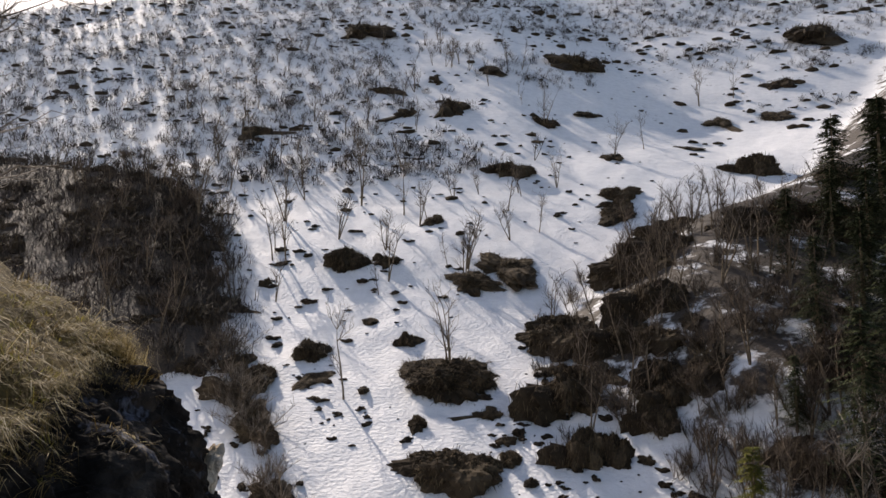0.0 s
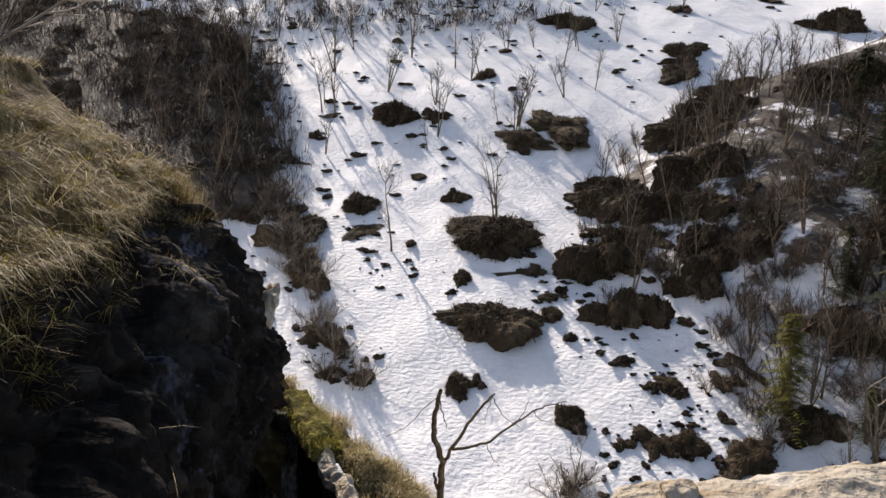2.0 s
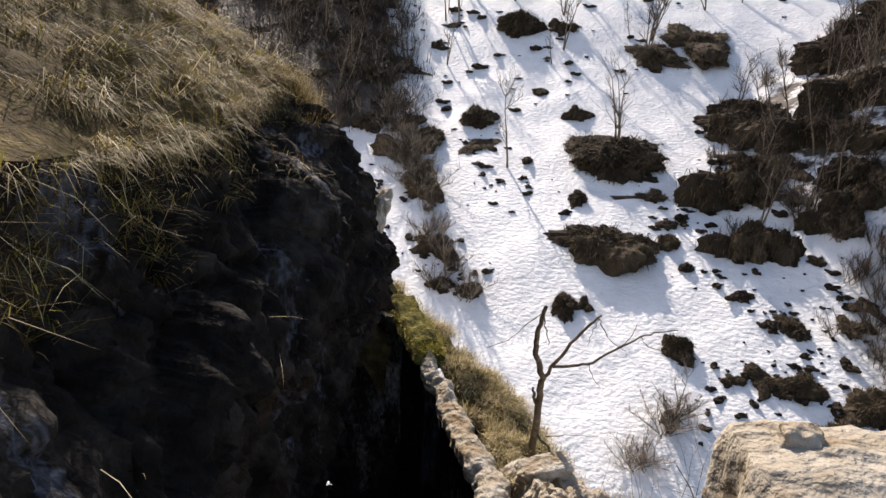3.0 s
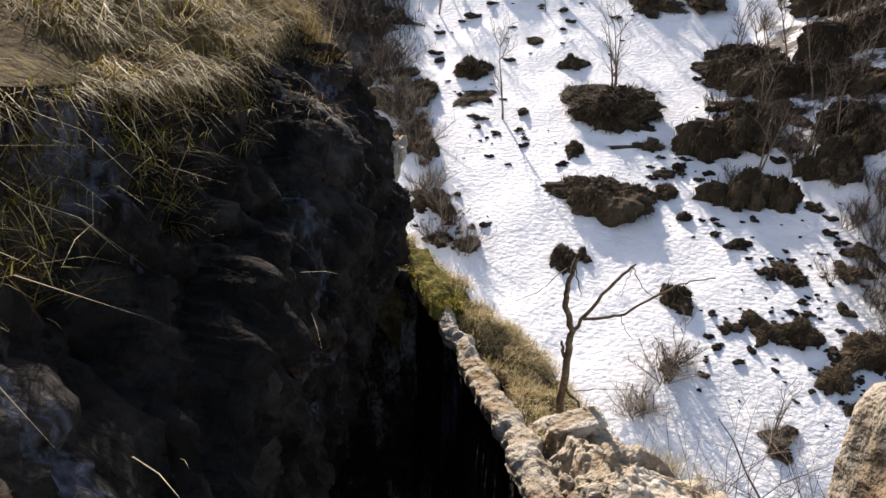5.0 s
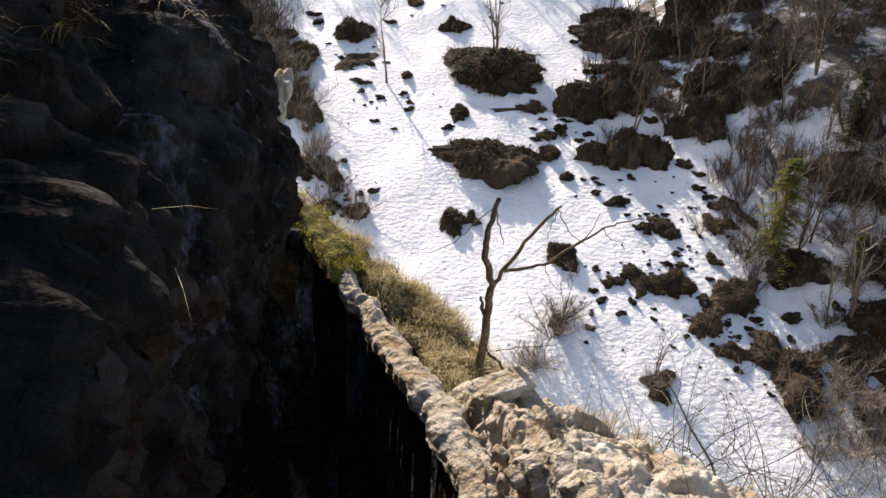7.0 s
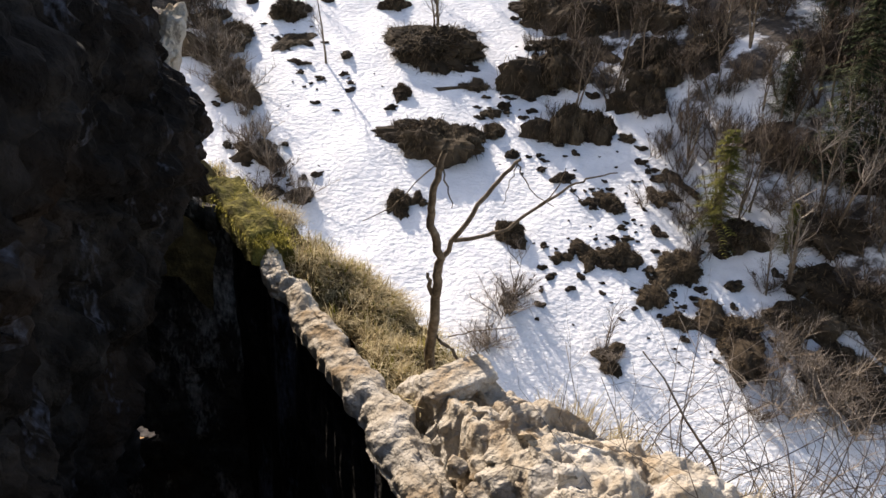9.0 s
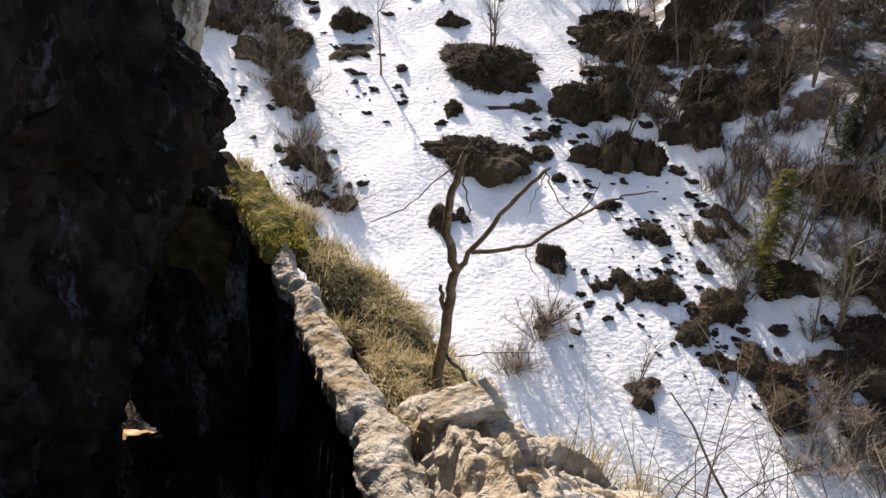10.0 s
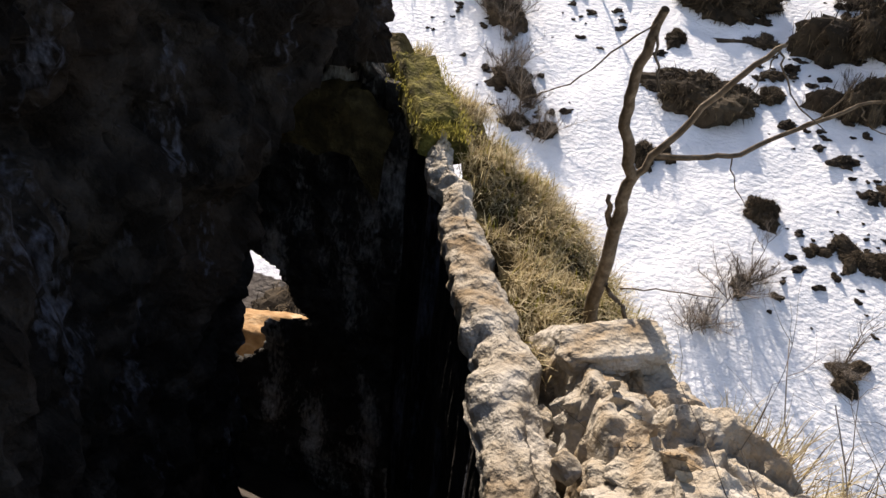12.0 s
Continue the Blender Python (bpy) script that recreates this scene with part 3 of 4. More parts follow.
def moss_slope():
    """The mossy earth that runs on from the rim under the overhang."""
    nu, nv, verts = 70, 40, []
    for i in range(nu):
        for j in range(nv):
            x, s = -3.3 + 1.35 * i / (nu - 1), j / (nv - 1)
            q = Vector((x, 5.72 + 0.75 * s, -2.12 + 0.42 * s - 0.10 * smooth(-2.3, -3.3, x)))
            q.z += 0.05 * rough3(q, 0.25, 4, 3.0) - 0.3 * float(smooth(0.12, 0.0, s)) - 0.25 * float(smooth(-2.2, -1.95, x))
            verts.append(q)
    return mesh_ob("moss_slope", verts, grid_faces(nu, nv), HUMUS)


tagged(moss_slope(), "shaded mossy earth slope under the rock overhang", "ground", kind="structure")


def tufts(name, spots, mat, label, length=0.3, blades=26, width=0.004, lean=(0.3, -0.2, 0.0), sag=0.2, seed=1):
    rng, tb = random.Random(seed), Tubes()
    for c in spots:
        way = Vector((rng.gauss(lean[0], 0.35), rng.gauss(lean[1], 0.4), rng.uniform(0.3, 0.9) + lean[2]))
        for _ in range(blades):
            p = Vector(c) + Vector((rng.gauss(0, 0.045), rng.gauss(0, 0.045), -0.01))
            d = (way + Vector((rng.gauss(0, 0.22), rng.gauss(0, 0.22), rng.gauss(0, 0.15)))).normalized()
            tb.blade(p, p + d * length * rng.uniform(0.45, 1.3), width * rng.uniform(0.6, 1.3), sag)
    return tagged(tb.make(name, mat), label, "grass", kind="stuff")


def crown_spots(n, seed, smin=0.0, smax=3.2):
    rng, out = random.Random(seed), []
    for _ in range(n):
        u, s = rng.uniform(-1.0, 6.2), smin + (smax - smin) * rng.random() ** 1.4
        ex = float(np.interp(u, EDGE_Y, EDGE_X))
        p = Vector((ex - s + 0.04, u + 0.10 * s, cliff_top_height(u, s)))
        p.z += 0.12 * rough3(p, 0.8, 4, 2.0) * min(1, s * 3)
        if rough3(p, 0.3, 3, 6.0) > -0.14 + 0.2 * rng.random():
            out.append(p)
    return out


tufts("dry_grass", crown_spots(3000, 3), STRAW, "long sunlit dry grass on the cliff crown", 0.19, 20, 0.0017, (0.95, -0.4, -0.74), 0.14, 2)
tufts("drooping_grass", crown_spots(520, 12, 0.0, 1.8), PALESTRAW, "long bleached grass blades drooping over the crown", 0.36, 4, 0.0018, (1.0, -0.5, -0.7), 0.16, 29)
tufts("green_grass", crown_spots(1300, 4), GREENGRASS, "short half-green grass on the cliff crown", 0.07, 16, 0.002, (0.5, -0.15, -0.3), 0.1, 5)
tufts("edge_grass", crown_spots(90, 6, 0.0, 0.08), STRAW, "dry grass hanging over the cliff edge", 0.24, 8, 0.0014, (1.0, -0.4, -0.75), 0.12, 7)
rs = random.Random(73)
spots = []
for _ in range(230):
    y, h = rs.uniform(3.7, 5.6), 0.32 * rs.random() ** 1.5
    spots.append(Vector((float(np.interp(y, EDGE_Y, EDGE_X)) + 0.02 + 0.65 * float(smooth(0.0, 0.75, h)) + rs.uniform(-0.03, 0.05), y, float(np.interp(y, EDGE_Y, EDGE_Z)) - h + 0.02)))
tufts("brow_grass", spots, STRAW, "dry grass along the brow of the cliff", 0.12, 14, 0.0014, (0.6, -0.2, -0.1), 0.1, 27)


rs = random.Random(76)
spots = []
for _ in range(1150):
    y = rs.uniform(-0.3, 3.8)
    h = (0.40 + 0.28 * float(smooth(2.9, 1.5, y))) * rs.random() ** 1.3
    ex, ez = float(np.interp(y, EDGE_Y, EDGE_X)), float(np.interp(y, EDGE_Y, EDGE_Z))
    q = Vector((ex, y, ez - h))
    if rough3(q, 0.35, 3, 4.0) > -0.24 + 1.0 * h:
        q.x += (0.42 + 0.28 * float(smooth(3.0, 4.3, y))) * float(smooth(0.0, 0.75, h))
        out = cliff_relief(q) * min(1.0, 7.7 * h / (ez + 1.5))
        spots.append(q + Vector((out, 0, 0.6 * out * float(smooth(0.75, 0.1, h)))))
tufts("hanging_grass", spots, STRAW, "dry grass hanging down the top of the cliff face", 0.14, 13, 0.0014, (0.3, -0.4, -0.75), 0.1, 33)
tufts("hanging_green_grass", [p for p in spots[::2] if p.y < 2.3], GREENGRASS, "green grass and moss tufts on the upper cliff face", 0.07, 12, 0.002, (0.4, -0.3, -0.4), 0.1, 35)
tufts("trailing_grass", [p for p in spots[1::4] if p.y < 2.0 and p.z > 0.05], PALESTRAW, "bleached grass blades trailing down the cliff face", 0.30, 3, 0.0016, (0.8, -0.5, -0.75), 0.12, 36)
rs = random.Random(71)
spots = []
for _ in range(14):
    y = rs.uniform(0.7, 4.2)
    x, z = float(np.interp(y, EDGE_Y, EDGE_X)), float(np.interp(y, EDGE_Y, EDGE_Z))
    h = rs.uniform(0.1, 1.0)
    spots.append(Vector((x + 0.42 * float(smooth(0, 0.75, h)) + 0.02, y, z - h)))
tufts("face_grass", spots, PALESTRAW, "single bleached grass stalks growing out of the cliff face", 0.26, 1, 0.0014, (0.9, -0.5, -0.35), 0.06, 18)


def strip_spots(n, seed):
    rng, out = random.Random(seed), []
    for _ in range(n):
        q = strip_at(rng.random() ** 0.8, 0.05 + 1.0 * rng.random())
        lump = rough3(q, 0.24, 4, 4.0)
        q.z += 0.11 * lump
        if lump > -0.25 + 0.3 * rng.random():
            out.append(q)
    return out


tufts("bank_grass", strip_spots(2100, 8), PALESTRAW, "matted straw-coloured grass on the bank", 0.13, 15, 0.0024, (0.3, -0.4, -0.35), 0.1, 9)
tufts("bank_green_grass", strip_spots(420, 88), GREENGRASS, "half-green grass clumps on the bank", 0.10, 14, 0.0024, (0.2, -0.3, -0.1), 0.1, 19)
tufts("moss_tufts", [along(RIM, 0.15 + 0.19 * k / 260) + Vector((0.10 + 0.13 * math.sin(k * 7.1), 0.05, 0.07)) for k in range(260)], MOSSBLADE, "short mossy grass on the rim", 0.035, 16, 0.003, (0.1, -0.1, 0.0), 0.1, 15)
rs = random.Random(77)
spots = []
for _ in range(70):
    a = rs.random()
    spots.append(Vector((0.30 + 0.75 * a + rs.uniform(-0.06, 0.1), 3.85 - 0.85 * a + rs.uniform(-0.06, 0.1), -2.30 + rs.uniform(-0.08, 0.06))))
tufts("ledge_grass", spots, PALESTRAW, "straw-coloured grass tufts below the ledge", 0.2, 22, 0.0022, (0.1, -0.1, 0.0), 0.15, 16)


# ---- dead sapling ----
def sapling():
    base = Vector((-0.30, 4.55, -2.5))
    top = empty("dead_sapling", base)
    rng = random.Random(4)

    def run(name, pts, r0, r1, sides=8, label=""):
        tb, fine = Tubes(), []
        pts = [Vector(p) - base for p in pts]
        for a, b in zip(pts, pts[1:]):
            for k in range(4):
                q = a.lerp(b, k / 4)
                fine.append(q + Vector((rng.gauss(0, 0.006), rng.gauss(0, 0.006), 0)) * (1 if fine else 0))
        fine.append(pts[-1])
        tb.tube(fine, r0, r1, sides)
        ob = tb.make(name, BARK, top, label)
        ob.data.polygons.foreach_set("use_smooth", [True] * len(ob.data.polygons))
        return ob

    run("trunk", [(-0.30, 4.55, -2.55), (-0.30, 4.50, -2.3), (-0.285, 4.44, -2.0), (-0.275, 4.40, -1.75), (-0.272, 4.36, -1.59), (-0.325, 4.27, -1.38), (-0.335, 4.2, -1.22), (-0.30, 4.14, -1.05), (-0.28, 4.11, -0.945)], 0.034, 0.014, 8, "grey-brown dead trunk with a broken top")
    run("stub", [(-0.285, 4.42, -1.86), (-0.325, 4.39, -1.78), (-0.332, 4.38, -1.69)], 0.018, 0.009, 6)
    run("branch", [(-0.268, 4.36, -1.60), (-0.14, 4.33, -1.38), (-0.02, 4.30, -1.16), (0.078, 4.28, -1.03), (0.10, 4.28, -1.01)], 0.015, 0.007, 6)
    run("branch", [(-0.20, 4.36, -1.49), (-0.06, 4.38, -1.47), (0.08, 4.40, -1.43), (0.24, 4.43, -1.30), (0.40, 4.45, -1.19), (0.52, 4.47, -1.14), (0.66, 4.5, -1.12)], 0.013, 0.0035, 6)
    run("twig", [(0.078, 4.28, -1.03), (0.13, 4.28, -1.12), (0.2, 4.28, -1.2), (0.3, 4.3, -1.26)], 0.005, 0.002, 4)
    run("twig", [(0.09, 4.28, -1.02), (0.06, 4.27, -1.12), (0.03, 4.27, -1.25)], 0.004, 0.0015, 4)
    run("twig", [(0.24, 4.43, -1.30), (0.33, 4.42, -1.20), (0.36, 4.41, -1.08)], 0.005, 0.002, 4)
    run("twig", [(0.4, 4.45, -1.19), (0.46, 4.45, -1.26), (0.55, 4.46, -1.28)], 0.004, 0.002, 4)
    run("twig", [(0.06, 4.4, -1.44), (0.1, 4.4, -1.54), (0.16, 4.4, -1.62)], 0.004, 0.0015, 4)
    run("twig", [(-0.285, 4.12, -0.97), (-0.40, 4.1, -1.1), (-0.52, 4.08, -1.22), (-0.66, 4.06, -1.29)], 0.005, 0.002, 4)
    run("twig", [(-0.288, 4.13, -1.0), (-0.26, 4.11, -1.12), (-0.235, 4.1, -1.22)], 0.007, 0.003, 4)
    run("root_shoot", [(-0.285, 4.47, -2.12), (-0.2, 4.42, -2.16), (-0.1, 4.37, -2.26), (0.03, 4.33, -2.36), (0.12, 4.3, -2.40)], 0.013, 0.006, 5)
    run("twig", [(-0.2, 4.46, -2.13), (0.0, 4.5, -2.1), (0.2, 4.52, -2.08)], 0.004, 0.002, 4)
    return tagged(top, "dead grey-brown sapling with a broken top and bare branches", "tree")


sapling()


# ---- things on the far slope ----
def on_land(x, y, dz=0.0):
    return Vector((x, y, float(land(x, y)) + dz))


def hummock_mesh(seed, mat, detail=4, lumps=9, spread=0.42, craggy=0.16, form="dome"):
    """One ragged heap: the outer hull of several low lumps, broken up at three scales."""
    rl, bm = random.Random(int(seed * 100)), bmesh.new()
    heap = [(Vector((0, 0, 0)), 0.42)]
    for _ in range(lumps):
        heap.append((Vector((rl.gauss(0, spread), rl.gauss(0, spread * 0.8), rl.uniform(-0.2, 0.25))), rl.uniform(0.22, 0.48)))
    bmesh.ops.create_icosphere(bm, subdivisions=detail, radius=1)
    for v in bm.verts:
        d, reach = v.co.normalized(), 0.4
        for o, r in heap:
            along_ray = o.dot(d)
            gap = o.length_squared - along_ray * along_ray
            if gap < r * r:
                reach = max(reach, along_ray + math.sqrt(r * r - gap))
        reach *= 1 + 0.30 * rough3(d, 0.55, 4, seed) + craggy * rough3(d, 0.16, 4, seed + 5) + 0.6 * craggy * rough3(d, 0.06, 3, seed + 9)
        v.co = Vector((d.x * 1.1, d.y, d.z * 0.95)) * max(0.25, reach)
        if form == "scarp":
            # turf flattened on top, the bare face under it steep and a little undercut
            if v.co.z > 0.30:
                v.co.z = 0.30 + 0.75 * (v.co.z - 0.30)
            elif v.co.z < 0.12:
                v.co.y *= 0.9
                v.co.x *= 1 + 0.12 * rough3(d, 0.3, 3, seed + 2)
        elif form == "skirt" and v.co.z < 0.08:
            # a trailing skirt, pulled down along the slope
            flare = min(0.5, 0.08 - v.co.z) * (0.7 + 1.3 * rough3(d, 0.35, 3, seed + 4))
            v.co.x *= 1 + flare
            v.co.y *= 1 + flare
    me = bpy.data.meshes.new("mound")
    bm.to_mesh(me)
    bm.free()
    me.materials.append(mat)
    me.polygons.foreach_set("use_smooth", [False] * len(me.polygons))
    return me


def shag_mesh(body, seed, count, size=0.2, width=0.008, droop=0.35, low=-0.2):
    """Fine stems and grass standing off a mound's own surface."""
    rng, tb = random.Random(seed), Tubes()
    polys = [p for p in body.polygons if p.center.z > low]
    for _ in range(count):
        p = rng.choice(polys)
        n = p.normal
        d = (n * 0.8 + Vector((rng.gauss(0, 0.4), rng.gauss(0, 0.4), rng.gauss(-droop, 0.4)))).normalized()
        o = p.center + Vector((rng.gauss(0, 0.03), rng.gauss(0, 0.03), 0)) - n * 0.04
        tb.blade(o, o + d * size * rng.uniform(0.35, 1.4), width * rng.uniform(0.6, 1.5), 0.15)
    me = bpy.data.meshes.new("shaggy_turf")
    me.from_pydata([tuple(v) for v in tb.v], [], tb.f)
    me.materials.append(SHAG)
    return me


def mound_thing(name, seed, mat, label, category, detail=2, count=1100, size=0.2, width=0.008, droop=0.35, low=-0.2, lumps=9, spread=0.42):
    top = empty(name)
    body = new("body", hummock_mesh(seed, mat, detail, lumps, spread, 0.16, "scarp" if name == "earth_bank" else "skirt"))
    body.parent = top
    fr = new("shaggy_turf", shag_mesh(body.data, int(seed * 10), count, size, width, droop, low))
    fr.parent = top
    tagged(fr, kind="stuff")
    return tagged(top, label, category)


def put(proto, x, y, size, rz=0, sink=0.15, first=False, lie=0.0):
    """Stand a thing on the land; lie leans it towards the slope's own normal."""
    up = Vector((-float(land(x + 1, y) - land(x - 1, y)) / 2, -float(land(x, y + 1) - land(x, y - 1)) / 2, 1)) if lie else Vector((0, 0, 1))
    turn = Vector((0, 0, 1)).rotation_difference(Vector((0, 0, 1)).lerp(up.normalized(), lie)) @ Euler((0, 0, rz)).to_quaternion()
    m = Matrix.LocRotScale(on_land(x, y, -sink * size[2]), turn, None)
    ob = proto if first else copy_thing(proto, m)
    ob.matrix_basis = m
    ob.scale = size
    return ob


rocks = [mound_thing("earth_bank", sd, SOIL, "dark brown earth bank capped with dead grass on the snow slope", "bank", 5, 4600, 0.17, 0.009, 0.8, -0.1, 14, 0.30) for sd in (1.9, 7.4)]
rows = [(0.9, 73.8, 10.8, 4.7), (15.2, 75.5, 7.5, 6.4), (18.6, 75.0, 4, 6), (15.8, 86.0, 12.3, 7.5), (17.4, 99.6, 12.5, 6), (24.9, 94.5, 11, 6), (33.4, 113.5, 14, 6), (31, 97.5, 12, 7),
        (17.8, 175.5, 13, 5.6), (81.5, 176, 15, 8.5), (38, 121, 12, 5.5), (46, 133, 13, 5), (27, 84, 7, 5), (24, 77, 6, 4),
        (18.9, 104, 10, 4.5), (39.2, 117, 13, 5.5), (28.2, 90, 8, 4), (60, 119, 20, 8), (68, 116, 16, 11), (26.5, 79.5, 7, 4.5), (41, 158, 8, 5), (40, 152, 7, 4),
        (33, 52.5, 6, 3.2), (38.5, 52, 8, 4), (30, 60.5, 6, 2.8), (44, 60, 9, 4), (47, 76, 12, 7)]
for i, (x, y, w, h) in enumerate(rows):
    put(rocks[i % 2], x, y, (w * 0.52, w * 0.36, h * 1.12), 0.0 if i < 1 else math.sin(i * 2.7) * 0.5, 0.12, i < 2)
scrub = [mound_thing("scrub_mound", sd, TURF, "dark brown scrub mound standing in the snow", "shrub", 5, 5200, 0.21, 0.008, 0.55, -0.3, 12, 0.38) for sd in (4.1, 2.6, 9.3)]
scrub_far = [mound_thing("scrub_mound", sd, TURF, "dark brown scrub mound standing in the snow", "shrub", 4, 800, 0.28, 0.016, 0.3, -0.3, 9, 0.45) for sd in (5.1, 3.6, 8.3)]
rows = [(0.8, 91.2, 12.6, 7), (12, 124.3, 11.3, 4.6), (4.6, 119.4, 8, 3.5), (-18, 125.6, 7.9, 7.3), (-10.2, 125.5, 4.2, 3.7), (-5.3, 101.5, 3.8, 3.8), (-1.6, 144.5, 4.8, 3), (41, 160.5, 8.3, 4.8),
        (38.8, 147.4, 10, 5), (-11.4, 107.5, 3.1, 1.4), (-30.7, 118.6, 2, 2.2), (-2.7, 64.4, 3.3, 3.4), (8, 60.6, 3.1, 3.5), (-0.6, 64.7, 1.7, 1.7), (-21.8, 80.6, 6, 5.5), (-12, 64.3, 2.6, 2.6)]
rows += [(-17.2, 70, 4.2, 2.8), (-15.1, 64.6, 2.6, 2.2), (-18.9, 97.2, 5.7, 5.3), (-25.8, 87.5, 6.5, 6.5), (-17.2, 91.3, 4.6, 1.2), (-3, 81.7, 2.7, 2.4), (15.1, 48.4, 2.8, 1.4), (7.5, 53, 2.0, 1.2),
         (-24.2, 91.5, 5, 4.5), (26.2, 51.2, 6.1, 4.6), (18, 65.4, 2.9, 1.7), (18.1, 58.6, 3.4, 2.7), (15.5, 58.5, 3.1, 1.8), (21.9, 52.2, 2.5, 2), (20.4, 54.6, 3.1, 2.1), (12.4, 58.2, 1.6, 1.3),
         (23.4, 57.4, 4.8, 3.2), (7.4, 75.6, 2.9, 2.9), (5.7, 83.5, 4.2, 1.8), (-24, 40.5, 7, 4.2), (7.0, 79, 2.5, 1.8), (-28.5, 94, 6, 5.5), (-23.2, 84, 4, 4)]
rows += [(172, 304, 30, 17), (99.5, 239.5, 12, 5), (132.6, 260, 11, 6), (117, 236, 15.6, 4), (33.3, 218, 11.3, 6), (50, 231, 8, 3.6), (76.3, 209, 9.4, 2), (-56.7, 203, 10.7, 8), (3.2, 223, 11.5, 9),
         (57.7, 282, 25, 13), (-11.5, 218, 9.4, 4.7), (47.8, 189.5, 6.6, 4), (82.4, 142, 13.7, 8), (-37.5, 310, 28, 14), (-20, 240, 10, 5), (20, 262, 12, 6)]
rng = random.Random(20)
for _ in range(48):
    y = 44 + 90 * rng.random() ** 1.4
    w = rng.uniform(2.0, 7.5)
    rows.append((float(bank_edge(y)) + 1 + 42 * rng.random() ** 1.5, y, w, w * rng.uniform(0.4, 0.7)))
for _ in range(50):
    y = rng.uniform(100, 178)
    w = rng.uniform(4, 9)
    rows.append((float(west_edge(y)) - rng.uniform(5, 80), y, w, w * rng.uniform(0.5, 0.9)))
for _ in range(60):
    y = rng.uniform(70, 165)
    w = rng.uniform(3, 8)
    rows.append((float(west_edge(y)) - rng.uniform(0, 30), y, w, w * rng.uniform(0.5, 0.9)))
for i, (x, y, w, h) in enumerate(rows):
    near_one = i < 34
    put((scrub if near_one else scrub_far)[i % 3], x, y, (w * 0.50, w * 0.44, h * 0.62), 0.2 if i < 1 else i * 1.3, 0.02, i < 3 or 34 <= i < 37, 0.75)


def bare_tree(seed, stems=1, depth=3, kids=5, lean=0.1, twig=TWIG):
    """Unit height, scaled where it stands."""
    rng = random.Random(seed)
    top = empty("bare_tree")
    trunk, crown_tb = Tubes(), Tubes()
    for s in range(stems):
        d = Vector((rng.gauss(0, lean), rng.gauss(0, lean), 1)).normalized()
        pts = [Vector((0, 0, -0.03))]
        for k in range(6):
            d = (d + Vector((rng.gauss(0, 0.06), rng.gauss(0, 0.06), 0.02))).normalized()
            pts.append(pts[-1] + d * 0.155)
        trunk.tube(pts, 0.016, 0.004, 5)
        for k in range(9):
            i = rng.randint(2, 6)
            a = rng.uniform(0, 2 * math.pi)
            branch(crown_tb, rng, pts[i], Vector((math.cos(a), math.sin(a), 1.1)).normalized(), rng.uniform(0.15, 0.32), 0.006, depth - 1, kids, 0.4, 0.12)
    trunk.make("trunk", BARK, top)
    crown_tb.make("crown", twig, top)
    return tagged(top, "leafless slender tree on the snow slope", "tree", "bare trees on the slope")


trees = [bare_tree(11), bare_tree(12, 3, 3, 3, 0.25), bare_tree(13, 2, 3, 4, 0.15)]
thin_trees = [bare_tree(14, 2, 2, 6, 0.12, BANKTWIG), bare_tree(15, 3, 2, 5, 0.2, BANKTWIG), bare_tree(16, 1, 2, 8, 0.1, BANKTWIG)]
rng = random.Random(21)
spots = [(-12.5, 86.7, 9.8), (0.9, 93, 10.5), (-18.5, 154, 14), (-8.4, 148, 11.5), (-33.5, 144, 12), (-46.8, 144, 7), (-64, 158, 13), (-52.7, 146, 13), (-15, 66, 6), (7.7, 53, 4.5), (15, 49, 4), (98, 255, 14), (112, 257, 12), (33, 216, 11), (48, 188, 10), (60, 200, 9), (28, 165, 8), (20, 140, 7)]
for _ in range(120):
    y = rng.uniform(112, 300)
    spots.append((rng.uniform(-0.42, 0.14) * y, y, rng.uniform(5, 11)))
for _ in range(130):
    y = rng.uniform(42, 135)
    spots.append((float(bank_edge(y)) + rng.uniform(2, 45), y, rng.uniform(5, 10)))
for _ in range(45):
    y = rng.uniform(48, 78)
    spots.append((max(29, float(bank_edge(y)) + 4) + rng.uniform(0, 24), y, rng.uniform(4, 8.5)))
for _ in range(25):
    y = rng.uniform(90, 165)
    spots.append((float(west_edge(y)) - rng.uniform(2, 30), y, rng.uniform(5, 10)))
for i, (x, y, h) in enumerate(spots):
    near_one = i < 18 or y < 62
    kinds = trees if near_one else thin_trees
    put(kinds[i % 3], x, y, (h, h, h), i * 1.7, 0.0, i < 3 or 18 <= i < 21)


